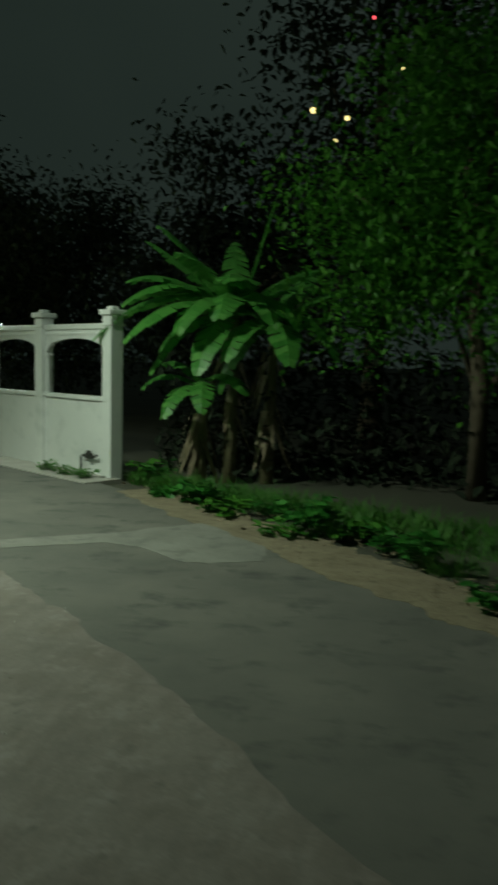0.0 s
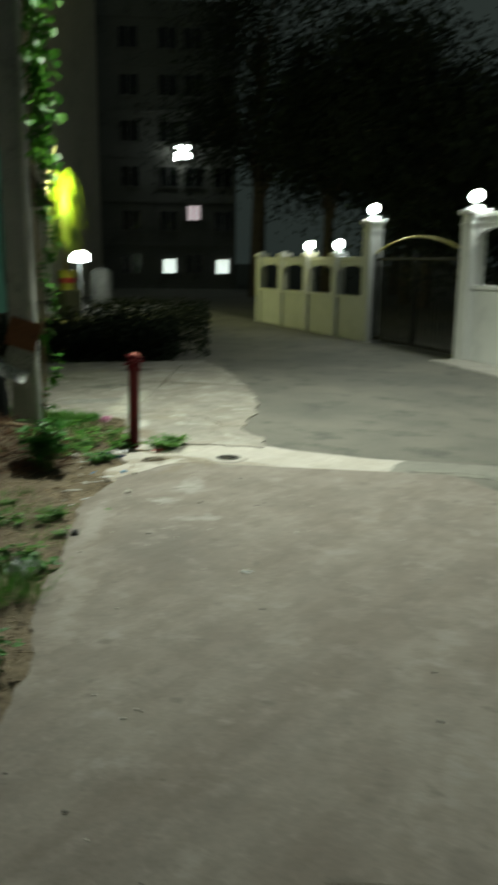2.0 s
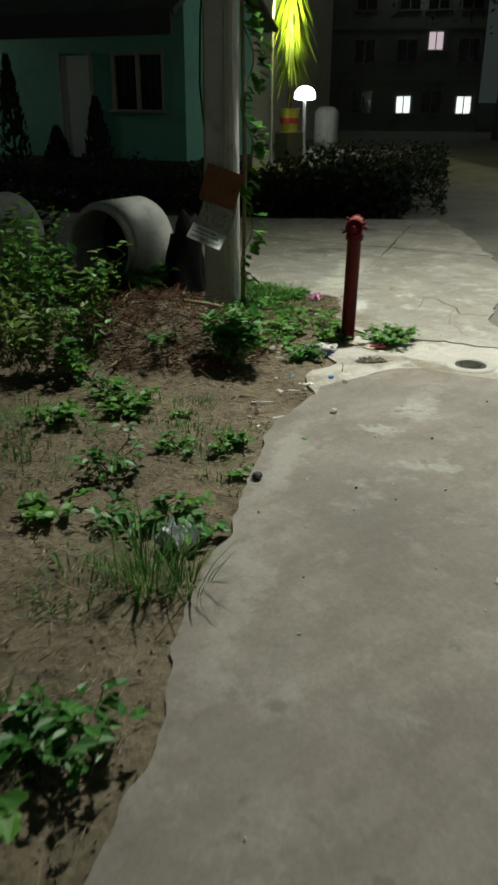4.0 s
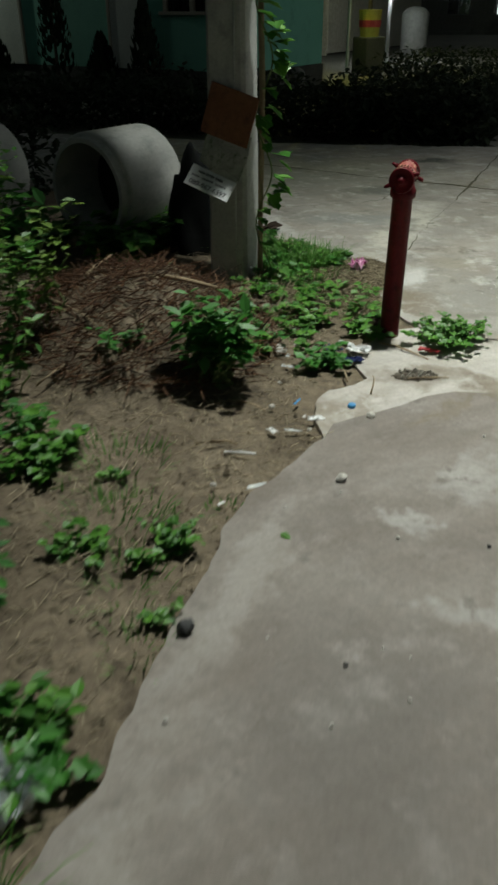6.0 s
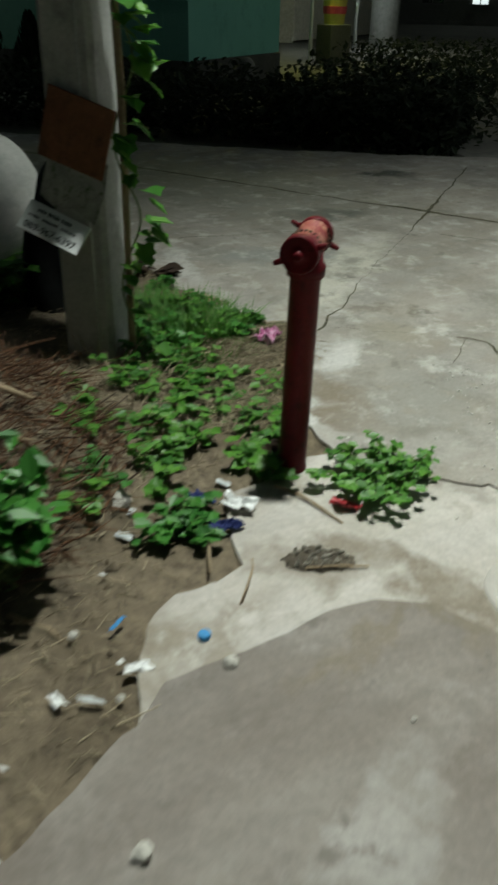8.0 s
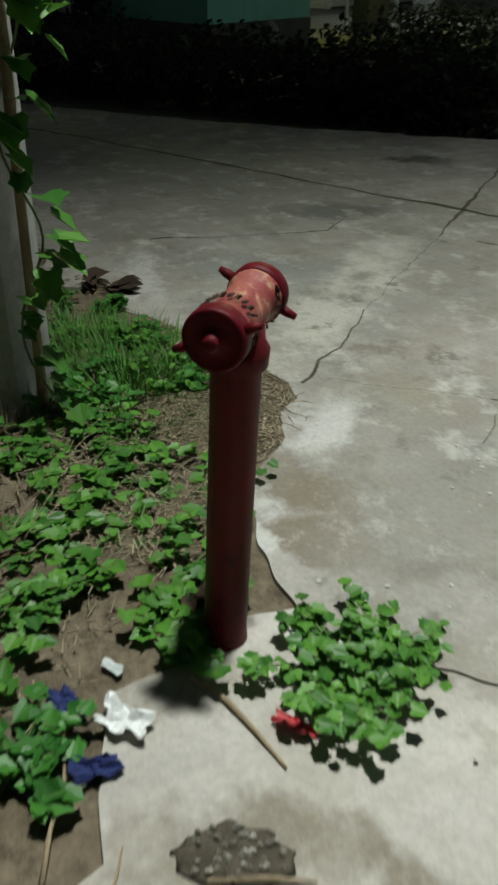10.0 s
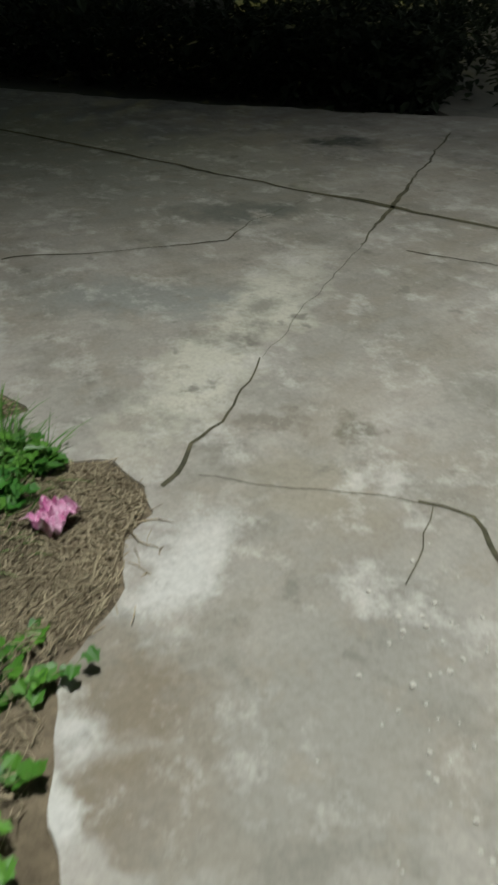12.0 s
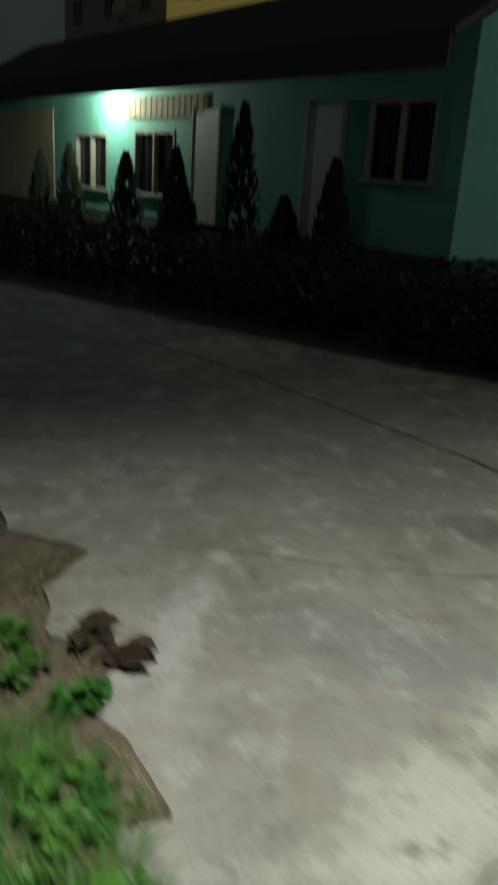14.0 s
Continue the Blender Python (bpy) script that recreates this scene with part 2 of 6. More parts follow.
YARD = slab_material("mottled_concrete", (0.27, 0.253, 0.227), (0.41, 0.382, 0.35), (0.29, 0.258, 0.218), (0.54, 0.52, 0.49), (0.20, 0.19, 0.165), [
    ((-11.8, 8.0), (3.2, 1.5), 30, (0.235, 0.24, 0.215), 0.85), ((-8.7, 7.95), (0.75, 0.26), 55, (0.25, 0.255, 0.24), 0.85), ((-9.5, 8.9), (0.55, 0.24), 70, DAMP, 0.9),
    ((-10.53, 10.42), (0.34, 0.22), 70, (0.07, 0.075, 0.065), 0.95), ((-8.25, 8.1), (1.25, 0.24), 126, (0.52, 0.50, 0.43), 0.9), ((-7.08, 7.12), (0.62, 0.13), 128, LIME, 0.85),
    ((-6.9, 7.04), (0.34, 0.15), 20, MUD, 0.95), ((-6.62, 6.95), (0.34, 0.13), 40, MUD, 0.95), ((-6.68, 7.38), (0.75, 0.3), 115, (0.28, 0.265, 0.24), 0.85),
    ((-7.3, 7.72), (0.3, 0.2), 50, (0.29, 0.26, 0.21), 0.8), ((-7.48, 8.1), (0.14, 0.1), 30, (0.18, 0.165, 0.13), 0.9), ((-7.63, 7.84), (0.12, 0.09), 60, (0.20, 0.18, 0.15), 0.8),
    ((-6.72, 6.77), (0.14, 0.1), 0, LIME, 0.9), ((-8.9, 7.3), (0.5, 0.15), 160, LIME, 0.7)], big=1.1, mottle=0.75)
STRIP_MAT = slab_material("patched_cement", (0.45, 0.42, 0.385), (0.53, 0.50, 0.465), (0.42, 0.385, 0.34), (0.56, 0.535, 0.505), (0.40, 0.365, 0.32), [
    ((-5.6, 6.5), (0.42, 0.13), 15, MUD, 0.9), ((-5.8, 5.75), (0.4, 0.16), 110, (0.27, 0.23, 0.18), 0.75), ((-6.0, 5.6), (0.3, 0.2), 60, MUD, 0.8),
    ((-6.4, 6.3), (0.22, 0.16), 100, MUD, 0.7), ((-5.95, 6.27), (0.26, 0.17), 58, MUD, 0.8), ((-5.2, 6.7), (0.4, 0.1), 25, (0.28, 0.245, 0.20), 0.7), ((-6.1, 6.95), (0.35, 0.1), 70, (0.26, 0.235, 0.2), 0.7)])
CEMENT = surface("pale_cement", (0.43, 0.405, 0.37), (0.50, 0.475, 0.44), (0.36, 0.33, 0.285), big=1.9, small=60, rough=0.85, bump_s=0.2, dist=0.003, grain=0.12)
ASPHALT = surface("old_asphalt", (0.135, 0.132, 0.118), (0.20, 0.19, 0.165), (0.085, 0.086, 0.08), big=0.6, small=120, rough=0.9, bump_s=0.5, dist=0.004, grain=0.3)
WORN = surface("worn_cement", (0.21, 0.205, 0.185), (0.29, 0.28, 0.25), (0.16, 0.16, 0.148), big=1.2, small=80, rough=0.9, bump_s=0.4, dist=0.004, grain=0.25)
DIRT = surface("dry_dirt", (0.125, 0.097, 0.064), (0.225, 0.18, 0.125), (0.065, 0.05, 0.034), big=2.3, small=24, rough=0.95, bump_s=0.9, dist=0.02, grain=0.45)
FAR_GROUND = surface("dark_earth", (0.08, 0.08, 0.06), (0.11, 0.105, 0.08), None, big=0.4, small=15, rough=0.95, bump_s=0.8, dist=0.02)
WHITE_PAINT = surface("white_wall_paint", (0.76, 0.77, 0.76), (0.82, 0.82, 0.81), (0.68, 0.69, 0.68), big=0.8, small=50, rough=0.6, bump_s=0.12, dist=0.003, grain=0.04)
POLE_MAT = surface("pole_concrete", (0.36, 0.36, 0.35), (0.45, 0.45, 0.43), (0.26, 0.26, 0.25), big=1.6, small=50, rough=0.85, bump_s=0.35, dist=0.004, grain=0.18)
PIPE_MAT = surface("pipe_concrete", (0.42, 0.42, 0.40), (0.52, 0.52, 0.49), (0.32, 0.33, 0.31), big=2.0, small=40, rough=0.9, bump_s=0.3, dist=0.004, grain=0.12)
FACADE = Vector((-0.88, -0.47, 0)).normalized()
CORNER = Vector((-17.3, 11.9, 0))


def frame_at(origin, xdir):
    """A pose with its x axis along xdir, level."""
    return pose(origin[0], origin[1], origin[2] if len(origin) > 2 else 0, 0, 0, math.degrees(math.atan2(xdir[1], xdir[0])))


# ---- ground and paving ----
bm = bmesh.new()
gs = [-900, -300, -100, -40, 0, 40, 100, 300, 900]
gv = [[bm.verts.new((x, y, -0.06)) for x in gs] for y in gs]
for j in range(len(gs) - 1):
    for i in range(len(gs) - 1):
        bm.faces.new((gv[j][i], gv[j][i + 1], gv[j + 1][i + 1], gv[j + 1][i]))
tagged(link("ground", bm, FAR_GROUND), "dark bare earth reaching into the night", "ground", kind="structure")

ROAD_EDGE = [(7, 1.0), (3.2, 4.9), (1.75, 6.47), (0.58, 7.78), (-0.12, 8.65), (-1.11, 9.7), (-2.9, 12.0), (-3.4, 12.5), (-6.9, 15.0), (-10.3, 17.5), (-16.2, 21.0), (-24, 26)]
road = rough_line(ROAD_EDGE, 0.15, 0.06, 3.0) + [(-27, 23), (-14, 12.8), (-10.4, 11.7), (-9, 10), (-6.4, 7.6), (-3.6, 4.6), (-1.2, 1.0), (1.6, -6), (9, -6)]
slab("road", road, 0.0, 0.12, ASPHALT, "dark worn asphalt road", "road")

LEFT_EDGE = [(1.2, -6), (-0.6, -1.6), (-2.25, 0.95), (-3.02, 2.36), (-3.3, 2.75), (-3.62, 3.15), (-4.2, 3.66), (-4.58, 4.1), (-5.0, 4.55), (-5.42, 5.0), (-5.55, 5.3), (-5.64, 5.5)]
NEAR_STRIP = [(-5.74, 5.62), (-5.72, 5.86), (-5.74, 6.15), (-5.70, 6.3), (-5.6, 6.44), (-5.45, 6.5), (-5.3, 6.58), (-4.42, 7.1), (-3.65, 7.56)]
RIGHT_EDGE = [(-3.4, 7.5), (-2.6, 6.95), (-1.22, 5.56), (-0.26, 4.45), (0.24, 3.82), (1.2, 2.6), (3.0, 0.5), (7.5, -6)]
slab("concrete_road", rough_line(LEFT_EDGE, 0.04, 0.045, 1.0) + rough_line(NEAR_STRIP, 0.06, 0.015, 2.0) + rough_line(RIGHT_EDGE, 0.12, 0.09, 5.0), 0.012, 0.1, CONCRETE, "smooth beige-grey concrete road surface", "road")

STRIP = [(-5.62, 5.5), (-5.82, 5.56), (-5.95, 5.66), (-6.02, 5.8), (-5.99, 5.95), (-6.05, 6.05), (-6.2, 6.08), (-6.42, 6.19), (-6.42, 6.36), (-6.5, 6.5), (-6.45, 6.85), (-6.25, 7.05), (-6.0, 7.35), (-5.3, 7.4), (-4.97, 7.5), (-4.2, 7.75), (-4.1, 7.3), (-4.42, 6.9), (-5.2, 6.4), (-5.5, 6.0)]
slab("cement_strip", rough_line(STRIP + STRIP[:1], 0.03, 0.035, 7.0)[:-1], 0.006, 0.1, STRIP_MAT, "pale cement strip patched across the road", "pavement")

FAR_STRIP = [(-4.2, 7.78), (-3.42, 8.15), (-2.0, 9.0), (-1.2, 9.75), (-0.75, 9.3), (-0.2, 8.55), (-0.15, 7.95), (-0.95, 7.7), (-1.6, 8.3), (-2.1, 8.4), (-3.3, 7.7), (-4.15, 7.25)]
slab("worn_patch", rough_line(FAR_STRIP + FAR_STRIP[:1], 0.08, 0.07, 17.0)[:-1], 0.005, 0.1, WORN, "worn cement patch on the asphalt road", "pavement")

YARD_OUT = [(-5.98, 7.05), (-5.45, 7.3), (-5.75, 7.6), (-6.2, 7.8), (-6.38, 8.1), (-6.6, 8.65), (-7.2, 9.42), (-8.1, 10.3), (-9.4, 11.4), (-10.6, 12.1), (-10.94, 11.65), (-12.44, 9.74), (-14.2, 8.1), (-17.5, 5.2), (-22, 0.5), (-18, -3.5), (-13.0, 4.0), (-11.2, 6.3)]
YARD_IN = [(-11.2, 6.3), (-10.6, 6.5), (-9.67, 6.65), (-9.48, 7.0), (-9.2, 6.82), (-8.9, 6.88), (-8.79, 7.13), (-8.55, 6.98), (-8.36, 7.1), (-8.1, 7.2), (-8.1, 7.05), (-7.93, 7.06), (-7.78, 7.17), (-7.69, 7.31), (-7.54, 7.34), (-7.42, 7.31), (-7.35, 7.2), (-7.2, 7.12), (-7.1, 6.99), (-7.0, 6.86), (-6.72, 6.74), (-6.4, 6.72), (-6.2, 6.85), (-5.98, 7.05)]
YARD_LINE = rough_line(YARD_OUT, 0.06, 0.075, 11.0)[:-1] + rough_line(YARD_IN, 0.02, 0.028, 12.0)[:-1]
slab("yard_slab", YARD_LINE, 0.016, 0.1, YARD, "grey mottled cracked concrete yard", "pavement")

# rough dirt verge by the path
bm = bmesh.new()
VX, VY, STEP = (-14.0, 1.2), (-6.0, 8.2), 0.09
nx, ny = int((VX[1] - VX[0]) / STEP), int((VY[1] - VY[0]) / STEP)
MOUND = Vector((-7.25, 5.35))


def verge_height(x, y):
    p = Vector((x, y, 0))
    h = -0.012 + 0.018 * noise.noise(p * 1.3) + 0.012 * noise.noise(p * 5) + 0.006 * noise.noise(p * 14)
    d = math.hypot((x - MOUND.x) / 1.0, (y - MOUND.y) / 0.75)
    if y > 6.9 or (y > 6.25 and x > -7.0):
        h = 0.010 + 0.003 * noise.noise(p * 6)
    if x > -6.75 and 5.4 < y < 6.9:
        h = min(h, 0.0)
    h += (0.30 + 0.10 * noise.noise(p * 3.5) + 0.05 * noise.noise(p * 9)) * max(0.0, 1 - d * d) ** 1.2 if d < 1 else 0.0
    return h


rows_ = [[bm.verts.new((VX[0] + i * STEP, VY[0] + j * STEP, verge_height(VX[0] + i * STEP, VY[0] + j * STEP))) for i in range(nx)] for j in range(ny)]


def beside(x, y, line):
    """True where (x, y) lies to the left of the path's edge."""
    for (x0, y0), (x1, y1) in zip(line, line[1:]):
        if y0 <= y <= y1:
            return x < x0 + (x1 - x0) * (y - y0) / (y1 - y0) + 0.12
    return x < -6.0


for j in range(ny - 1):
    for i in range(nx - 1):
        x, y = VX[0] + i * STEP, VY[0] + j * STEP
        ok = beside(x, y, LEFT_EDGE) if y < 5.5 else (x < -5.5 - (y - 5.5) * 0.85 if y < 6.5 else (y < 7.7 and x < -6.2 - (y - 6.5) * 0.8))
        if ok:
            bm.faces.new((rows_[j][i], rows_[j][i + 1], rows_[j + 1][i + 1], rows_[j + 1][i]))
bmesh.ops.delete(bm, geom=[v for v in bm.verts if not v.link_faces], context="VERTS")
tagged(link("dirt_verge", bm, DIRT, smooth=True), "dry brown dirt verge with litter beside the path", "ground", kind="structure")

# ---- boundary wall with arches ----
P3, GR, GL, FE = Vector((-3.52, 13.2, 0)), Vector((-7.1, 15.8, 0)), Vector((-10.5, 18.0, 0)), Vector((-16.3, 21.3, 0))
def wall_section(name, a, b, posts, lamps, label, material, post_lamps=(), high=1.0):
    """A wall of solid panels up to sill height, with arched openings between square posts above."""
    length = (b - a).length
    root = empty(name, frame_at(a + Vector((0, 0, 0.05)), b - a))
    tagged(root, label, "wall", kind="structure")
    SILL, TOPZ, T = 1.36 * high, 2.56 * high, 0.10
    bays = [(posts[i], posts[i + 1]) for i in range(len(posts) - 1)]
    part("panel", bbox(0, -T / 2, -0.1, length, T / 2, SILL - 0.06, 0.008), material, root)
    part("sill", bbox(-0.02, -T / 2 - 0.05, SILL - 0.06, length + 0.02, T / 2 + 0.05, SILL + 0.015, 0.012), material, root)
    part("top_rail", bbox(-0.02, -T / 2 - 0.03, TOPZ, length + 0.02, T / 2 + 0.03, TOPZ + 0.10, 0.012), material, root)
    part("rail_moulding", bbox(0, -T / 2 - 0.015, TOPZ - 0.10, length, T / 2 + 0.015, TOPZ - 0.055, 0.008), material, root)
    for x0, x1 in bays:
        # spandrel with an arched cut
        bm = bmesh.new()
        n, w = 20, x1 - x0
        lo = 2.12 * high
        outline = []
        for i in range(n + 1):
            u = -1 + 2 * i / n
            if abs(u) > 0.93:
                z = lo - 0.04
            else:
                z = lo + 0.28 * high * math.sqrt(max(0.0, 1 - (u / 0.93) ** 2)) ** 0.8
            outline.append(((x0 + x1) / 2 + u * (w / 2 - 0.10), z))
        for y in (-T / 2, T / 2):
            lo_v = [bm.verts.new((x, y, z)) for x, z in outline]
            hi_v = [bm.verts.new((x, y, TOPZ)) for x, z in outline]
            for i in range(n):
                f = (lo_v[i], lo_v[i + 1], hi_v[i + 1], hi_v[i])
                bm.faces.new(f if y < 0 else tuple(reversed(f)))
            if y < 0:
                first = lo_v
            else:
                for i in range(n):
                    bm.faces.new((first[i + 1], first[i], lo_v[i], lo_v[i + 1]))
        part("arch", bm, material, root)
        for xs, s in ((x0 + 0.105, 1), (x1 - 0.105, -1)):
            part("mullion", bbox(xs, -0.035, SILL + 0.01, xs + s * 0.07, 0.035, 2.13 * high, 0.01), material, root)
            part("capital", bbox(min(xs, xs + s * 0.10), -0.05, 2.06 * high, max(xs, xs + s * 0.10), 0.05, 2.13 * high, 0.012), material, root)
    for k, x in enumerate(posts):
        tall = 2.95 * high if k not in post_lamps else 2.80
        w = 0.13 if k not in post_lamps else 0.17
        post = part("post", bbox(x - w, -w, -0.1, x + w, w, tall - 0.16, 0.012), material, root)
        part("post_neck", bbox(x - w - 0.02, -w - 0.02, tall - 0.34, x + w + 0.02, w + 0.02, tall - 0.30, 0.01), material, root)
        part("post_cap", bbox(x - w - 0.05, -w - 0.05, tall - 0.16, x + w + 0.05, w + 0.05, tall - 0.06, 0.03, 3), material, root)
        part("post_finial", bbox(x - w * 0.6, -w * 0.6, tall - 0.06, x + w * 0.6, w * 0.6, tall, 0.02), material, root)
    return root


LAMP_GLOW = glow("lamp_glow", (0.93, 1.0, 0.97), 30.0)
BLACK_METAL = surface("black_painted_metal", (0.006, 0.006, 0.006), (0.012, 0.012, 0.011), None, big=3, small=60, rough=0.6, metal=0.0, bump_s=0.1, spec=0.2)


def pillar_lamp(m):
    root = empty("pillar_lamp", m)
    tagged(root, "round white globe lamp lit on a gate pillar", "lamp", group="lamps on the boundary wall")
    bm = bmesh.new()
    lathe(bm, [(0.06, 0), (0.075, 0.02), (0.04, 0.05), (0.045, 0.07)], 16)
    part("base", bm, BLACK_METAL, root)
    bm = bmesh.new()
    lathe(bm, [(0.03, 0.06)] + [(0.12 * math.sin(math.pi * (0.08 + 0.9 * i / 10)), 0.17 - 0.115 * math.cos(math.pi * (0.08 + 0.9 * i / 10))) for i in range(11)], 20)
    part("globe", bm, LAMP_GLOW, root, "glowing white globe", True)
    return root


L1 = (GR - P3).length
wall_section("wall_right", P3, GR, [0.0, L1 / 2, L1], [], "white-painted boundary wall with arched openings and square posts", WHITE_PAINT, (2,))
L2 = (FE - GL).length
wall_section("wall_left", GL, FE, [0.0, L2 / 4, L2 / 2, L2 * 0.75, L2], [], "white-painted boundary wall with arched openings along the road", WHITE_PAINT, (0,), 0.70)
pl = pillar_lamp(pose(GR.x, GR.y, 2.85))
copy_thing(pl, pose(GL.x, GL.y, 2.85))
for f in (0.25, 0.5):
    q = GL.lerp(FE, f)
    copy_thing(pl, pose(q.x, q.y, 2.08))


def gate():
    a, b = GR, GL
    d = (b - a).normalized()
    root = empty("sliding_gate", frame_at(a + d * 0.2, d))
    tagged(root, "black sheet-metal driveway gate with a curved brass top bar", "gate")
    w = (b - a).length - 0.4
    part("bottom_rail", bbox(0, -0.02, 0.04, w, 0.02, 0.12, 0.008), BLACK_METAL, root)
    part("upper_rail", bbox(0, -0.02, 1.86, w, 0.02, 1.92, 0.008), BLACK_METAL, root)
    for k in range(1, 26):
        part("upright", bbox(w * k / 26 - 0.012, -0.012, 0.12, w * k / 26 + 0.012, 0.012, 1.86, 0.003, 1), BLACK_METAL, root)
    for x in (0.0, w / 2 - 0.03, w - 0.06):
        part("stile", bbox(x, -0.035, 0.03, x + 0.06, 0.035, 2.0, 0.008), BLACK_METAL, root)
    bm = bmesh.new()
    tube(bm, [(w * i / 24, 0, 2.0 + 0.35 * math.sin(math.pi * min(1.0, i / 24 * 1.0)) ** 0.8) for i in range(25)], 0.025, 8)
    part("top_bar", bm, BRASS, root, "yellowish curved top bar", True)
    for i in range(1, 24, 2):
        bm = bmesh.new()
        x = w * i / 24
        tube(bm, [(x, 0, 1.9), (x, 0, 2.0 + 0.35 * math.sin(math.pi * i / 24) ** 0.8)], 0.01, 6)
        part("bar", bm, BLACK_METAL, root)


BRASS = surface("dull_brass", (0.45, 0.40, 0.16), (0.55, 0.48, 0.2), None, big=4, small=60, rough=0.4, metal=0.4, bump_s=0.05)
gate()

# ---- utility pole ----
POLE = Vector((-7.93, 6.35, 0))
POLE_TURN = 40.0


def utility_pole():
    root = empty("utility_pole", pose(POLE.x, POLE.y, 0, 0, 0, POLE_TURN))
    tagged(root, "square grey concrete utility pole with a street lamp", "utility pole")
    bm = bmesh.new()
    h, b0, b1 = 8.0, 0.135, 0.085
    n = 16
    prev = None
    for k in range(n + 1):
        s = b0 + (b1 - b0) * k / n
        c = s * 0.82
        ring = [bm.verts.new((x, y, -0.3 + (h + 0.3) * k / n)) for x, y in ((c, -s), (s, -c), (s, c), (c, s), (-c, s), (-s, c), (-s, -c), (-c, -s))]
        if prev:
            for i in range(8):
                bm.faces.new((prev[i], prev[(i + 1) % 8], ring[(i + 1) % 8], ring[i]))
        prev = ring
    bm.faces.new(prev)
    part("shaft", bm, POLE_MAT, root)
    return root


pole = utility_pole()

# ---- hydrant ----
def hydrant():
    root = empty("fire_hydrant", pose(-6.462, 6.512, -0.01, -1.0, 0.3, 0))
    tagged(root, "dull red standpipe fire hydrant with a two-ended capped head", "fire hydrant")
    R = 0.052
    bm = bmesh.new()
    lathe(bm, [(R + 0.004, -0.1), (R + 0.004, 0.02), (R, 0.05), (R, 0.76), (R + 0.012, 0.765), (R + 0.014, 0.80), (R + 0.004, 0.815), (R, 0.85)], 28)
    part("standpipe", bm, RED_PAINT, root, "dark red painted steel pipe", True)
    turn = Matrix.Translation((0, 0, 0.868)) @ pose(0, 0, 0, 0, 0, HEAD_TURN) @ pose(0, 0, 0, 90, 0, 0)
    bm = bmesh.new()
    lathe(bm, [(0.052, -0.108), (0.057, -0.103), (0.057, -0.088), (0.050, -0.080), (0.050, 0.080), (0.057, 0.088), (0.057, 0.103), (0.052, 0.108)], 28, turn)
    part("head", bm, HEAD_PAINT, root, "faded red head with worn orange patches", True)
    for s in (-1, 1):
        side = turn @ pose(0, 0, 0, 0 if s > 0 else 180, 0, 0)
        cap = bmesh.new()
        lathe(cap, [(0.056, 0.100), (0.062, 0.104), (0.062, 0.136), (0.058, 0.142), (0.052, 0.139), (0.034, 0.137), (0.017, 0.139), (0.015, 0.156), (0.009, 0.160)], 28, side)
        c = part("cap", cap, RED_PAINT, root, "dull red screw cap", True)
        for k in range(2):
            lug = bmesh.new()
            m = side @ pose(0, 0, 0, 0, 0, 25 + 180 * k)
            tube(lug, [m @ Vector((0.054, 0, 0.120)), m @ Vector((0.076, 0, 0.120)), m @ Vector((0.092, 0, 0.122))], [0.012, 0.010, 0.007], 8)
            part("lug", lug, RED_PAINT, c, "", True)
        # chain that keeps the cap
        for k in range(15):
            a = -0.5 + 3.6 * k / 14
            q = side @ Vector((0.0585 * math.cos(a), 0.0585 * math.sin(a), 0.085 - 0.03 * math.sin(k * 0.22)))
            li = bmesh.new()
            d = (side @ Vector((0.0585 * math.cos(a + 0.2), 0.0585 * math.sin(a + 0.2), 0.085)) - q).normalized() * 0.0095
            up = Vector((0, 0, 0.003)) if k % 2 else Vector((0.002, 0.002, 0))
            tube(li, [q - d, q + up, q + d, q - up, q - d * 0.98], 0.0026, 5)
            part("chain_link", li, CHAIN, root)
    return root


RED_PAINT = surface("dull_red_paint", (0.075, 0.004, 0.008), (0.12, 0.007, 0.011), (0.04, 0.004, 0.006), big=7, small=60, rough=0.5, bump_s=0.3, dist=0.003, grain=0.25, spots=(16.0, 0.72, (0.26, 0.07, 0.06)), spec=0.15)
HEAD_PAINT = surface("worn_red_paint", (0.20, 0.03, 0.034), (0.33, 0.10, 0.075), (0.55, 0.34, 0.21), big=8, small=60, rough=0.55, bump_s=0.3, dist=0.003, grain=0.2)
CHAIN = surface("rusty_chain", (0.05, 0.03, 0.022), (0.09, 0.05, 0.035), None, big=20, small=80, rough=0.6, metal=0.6)
HEAD_TURN = 43.0
hyd = hydrant()

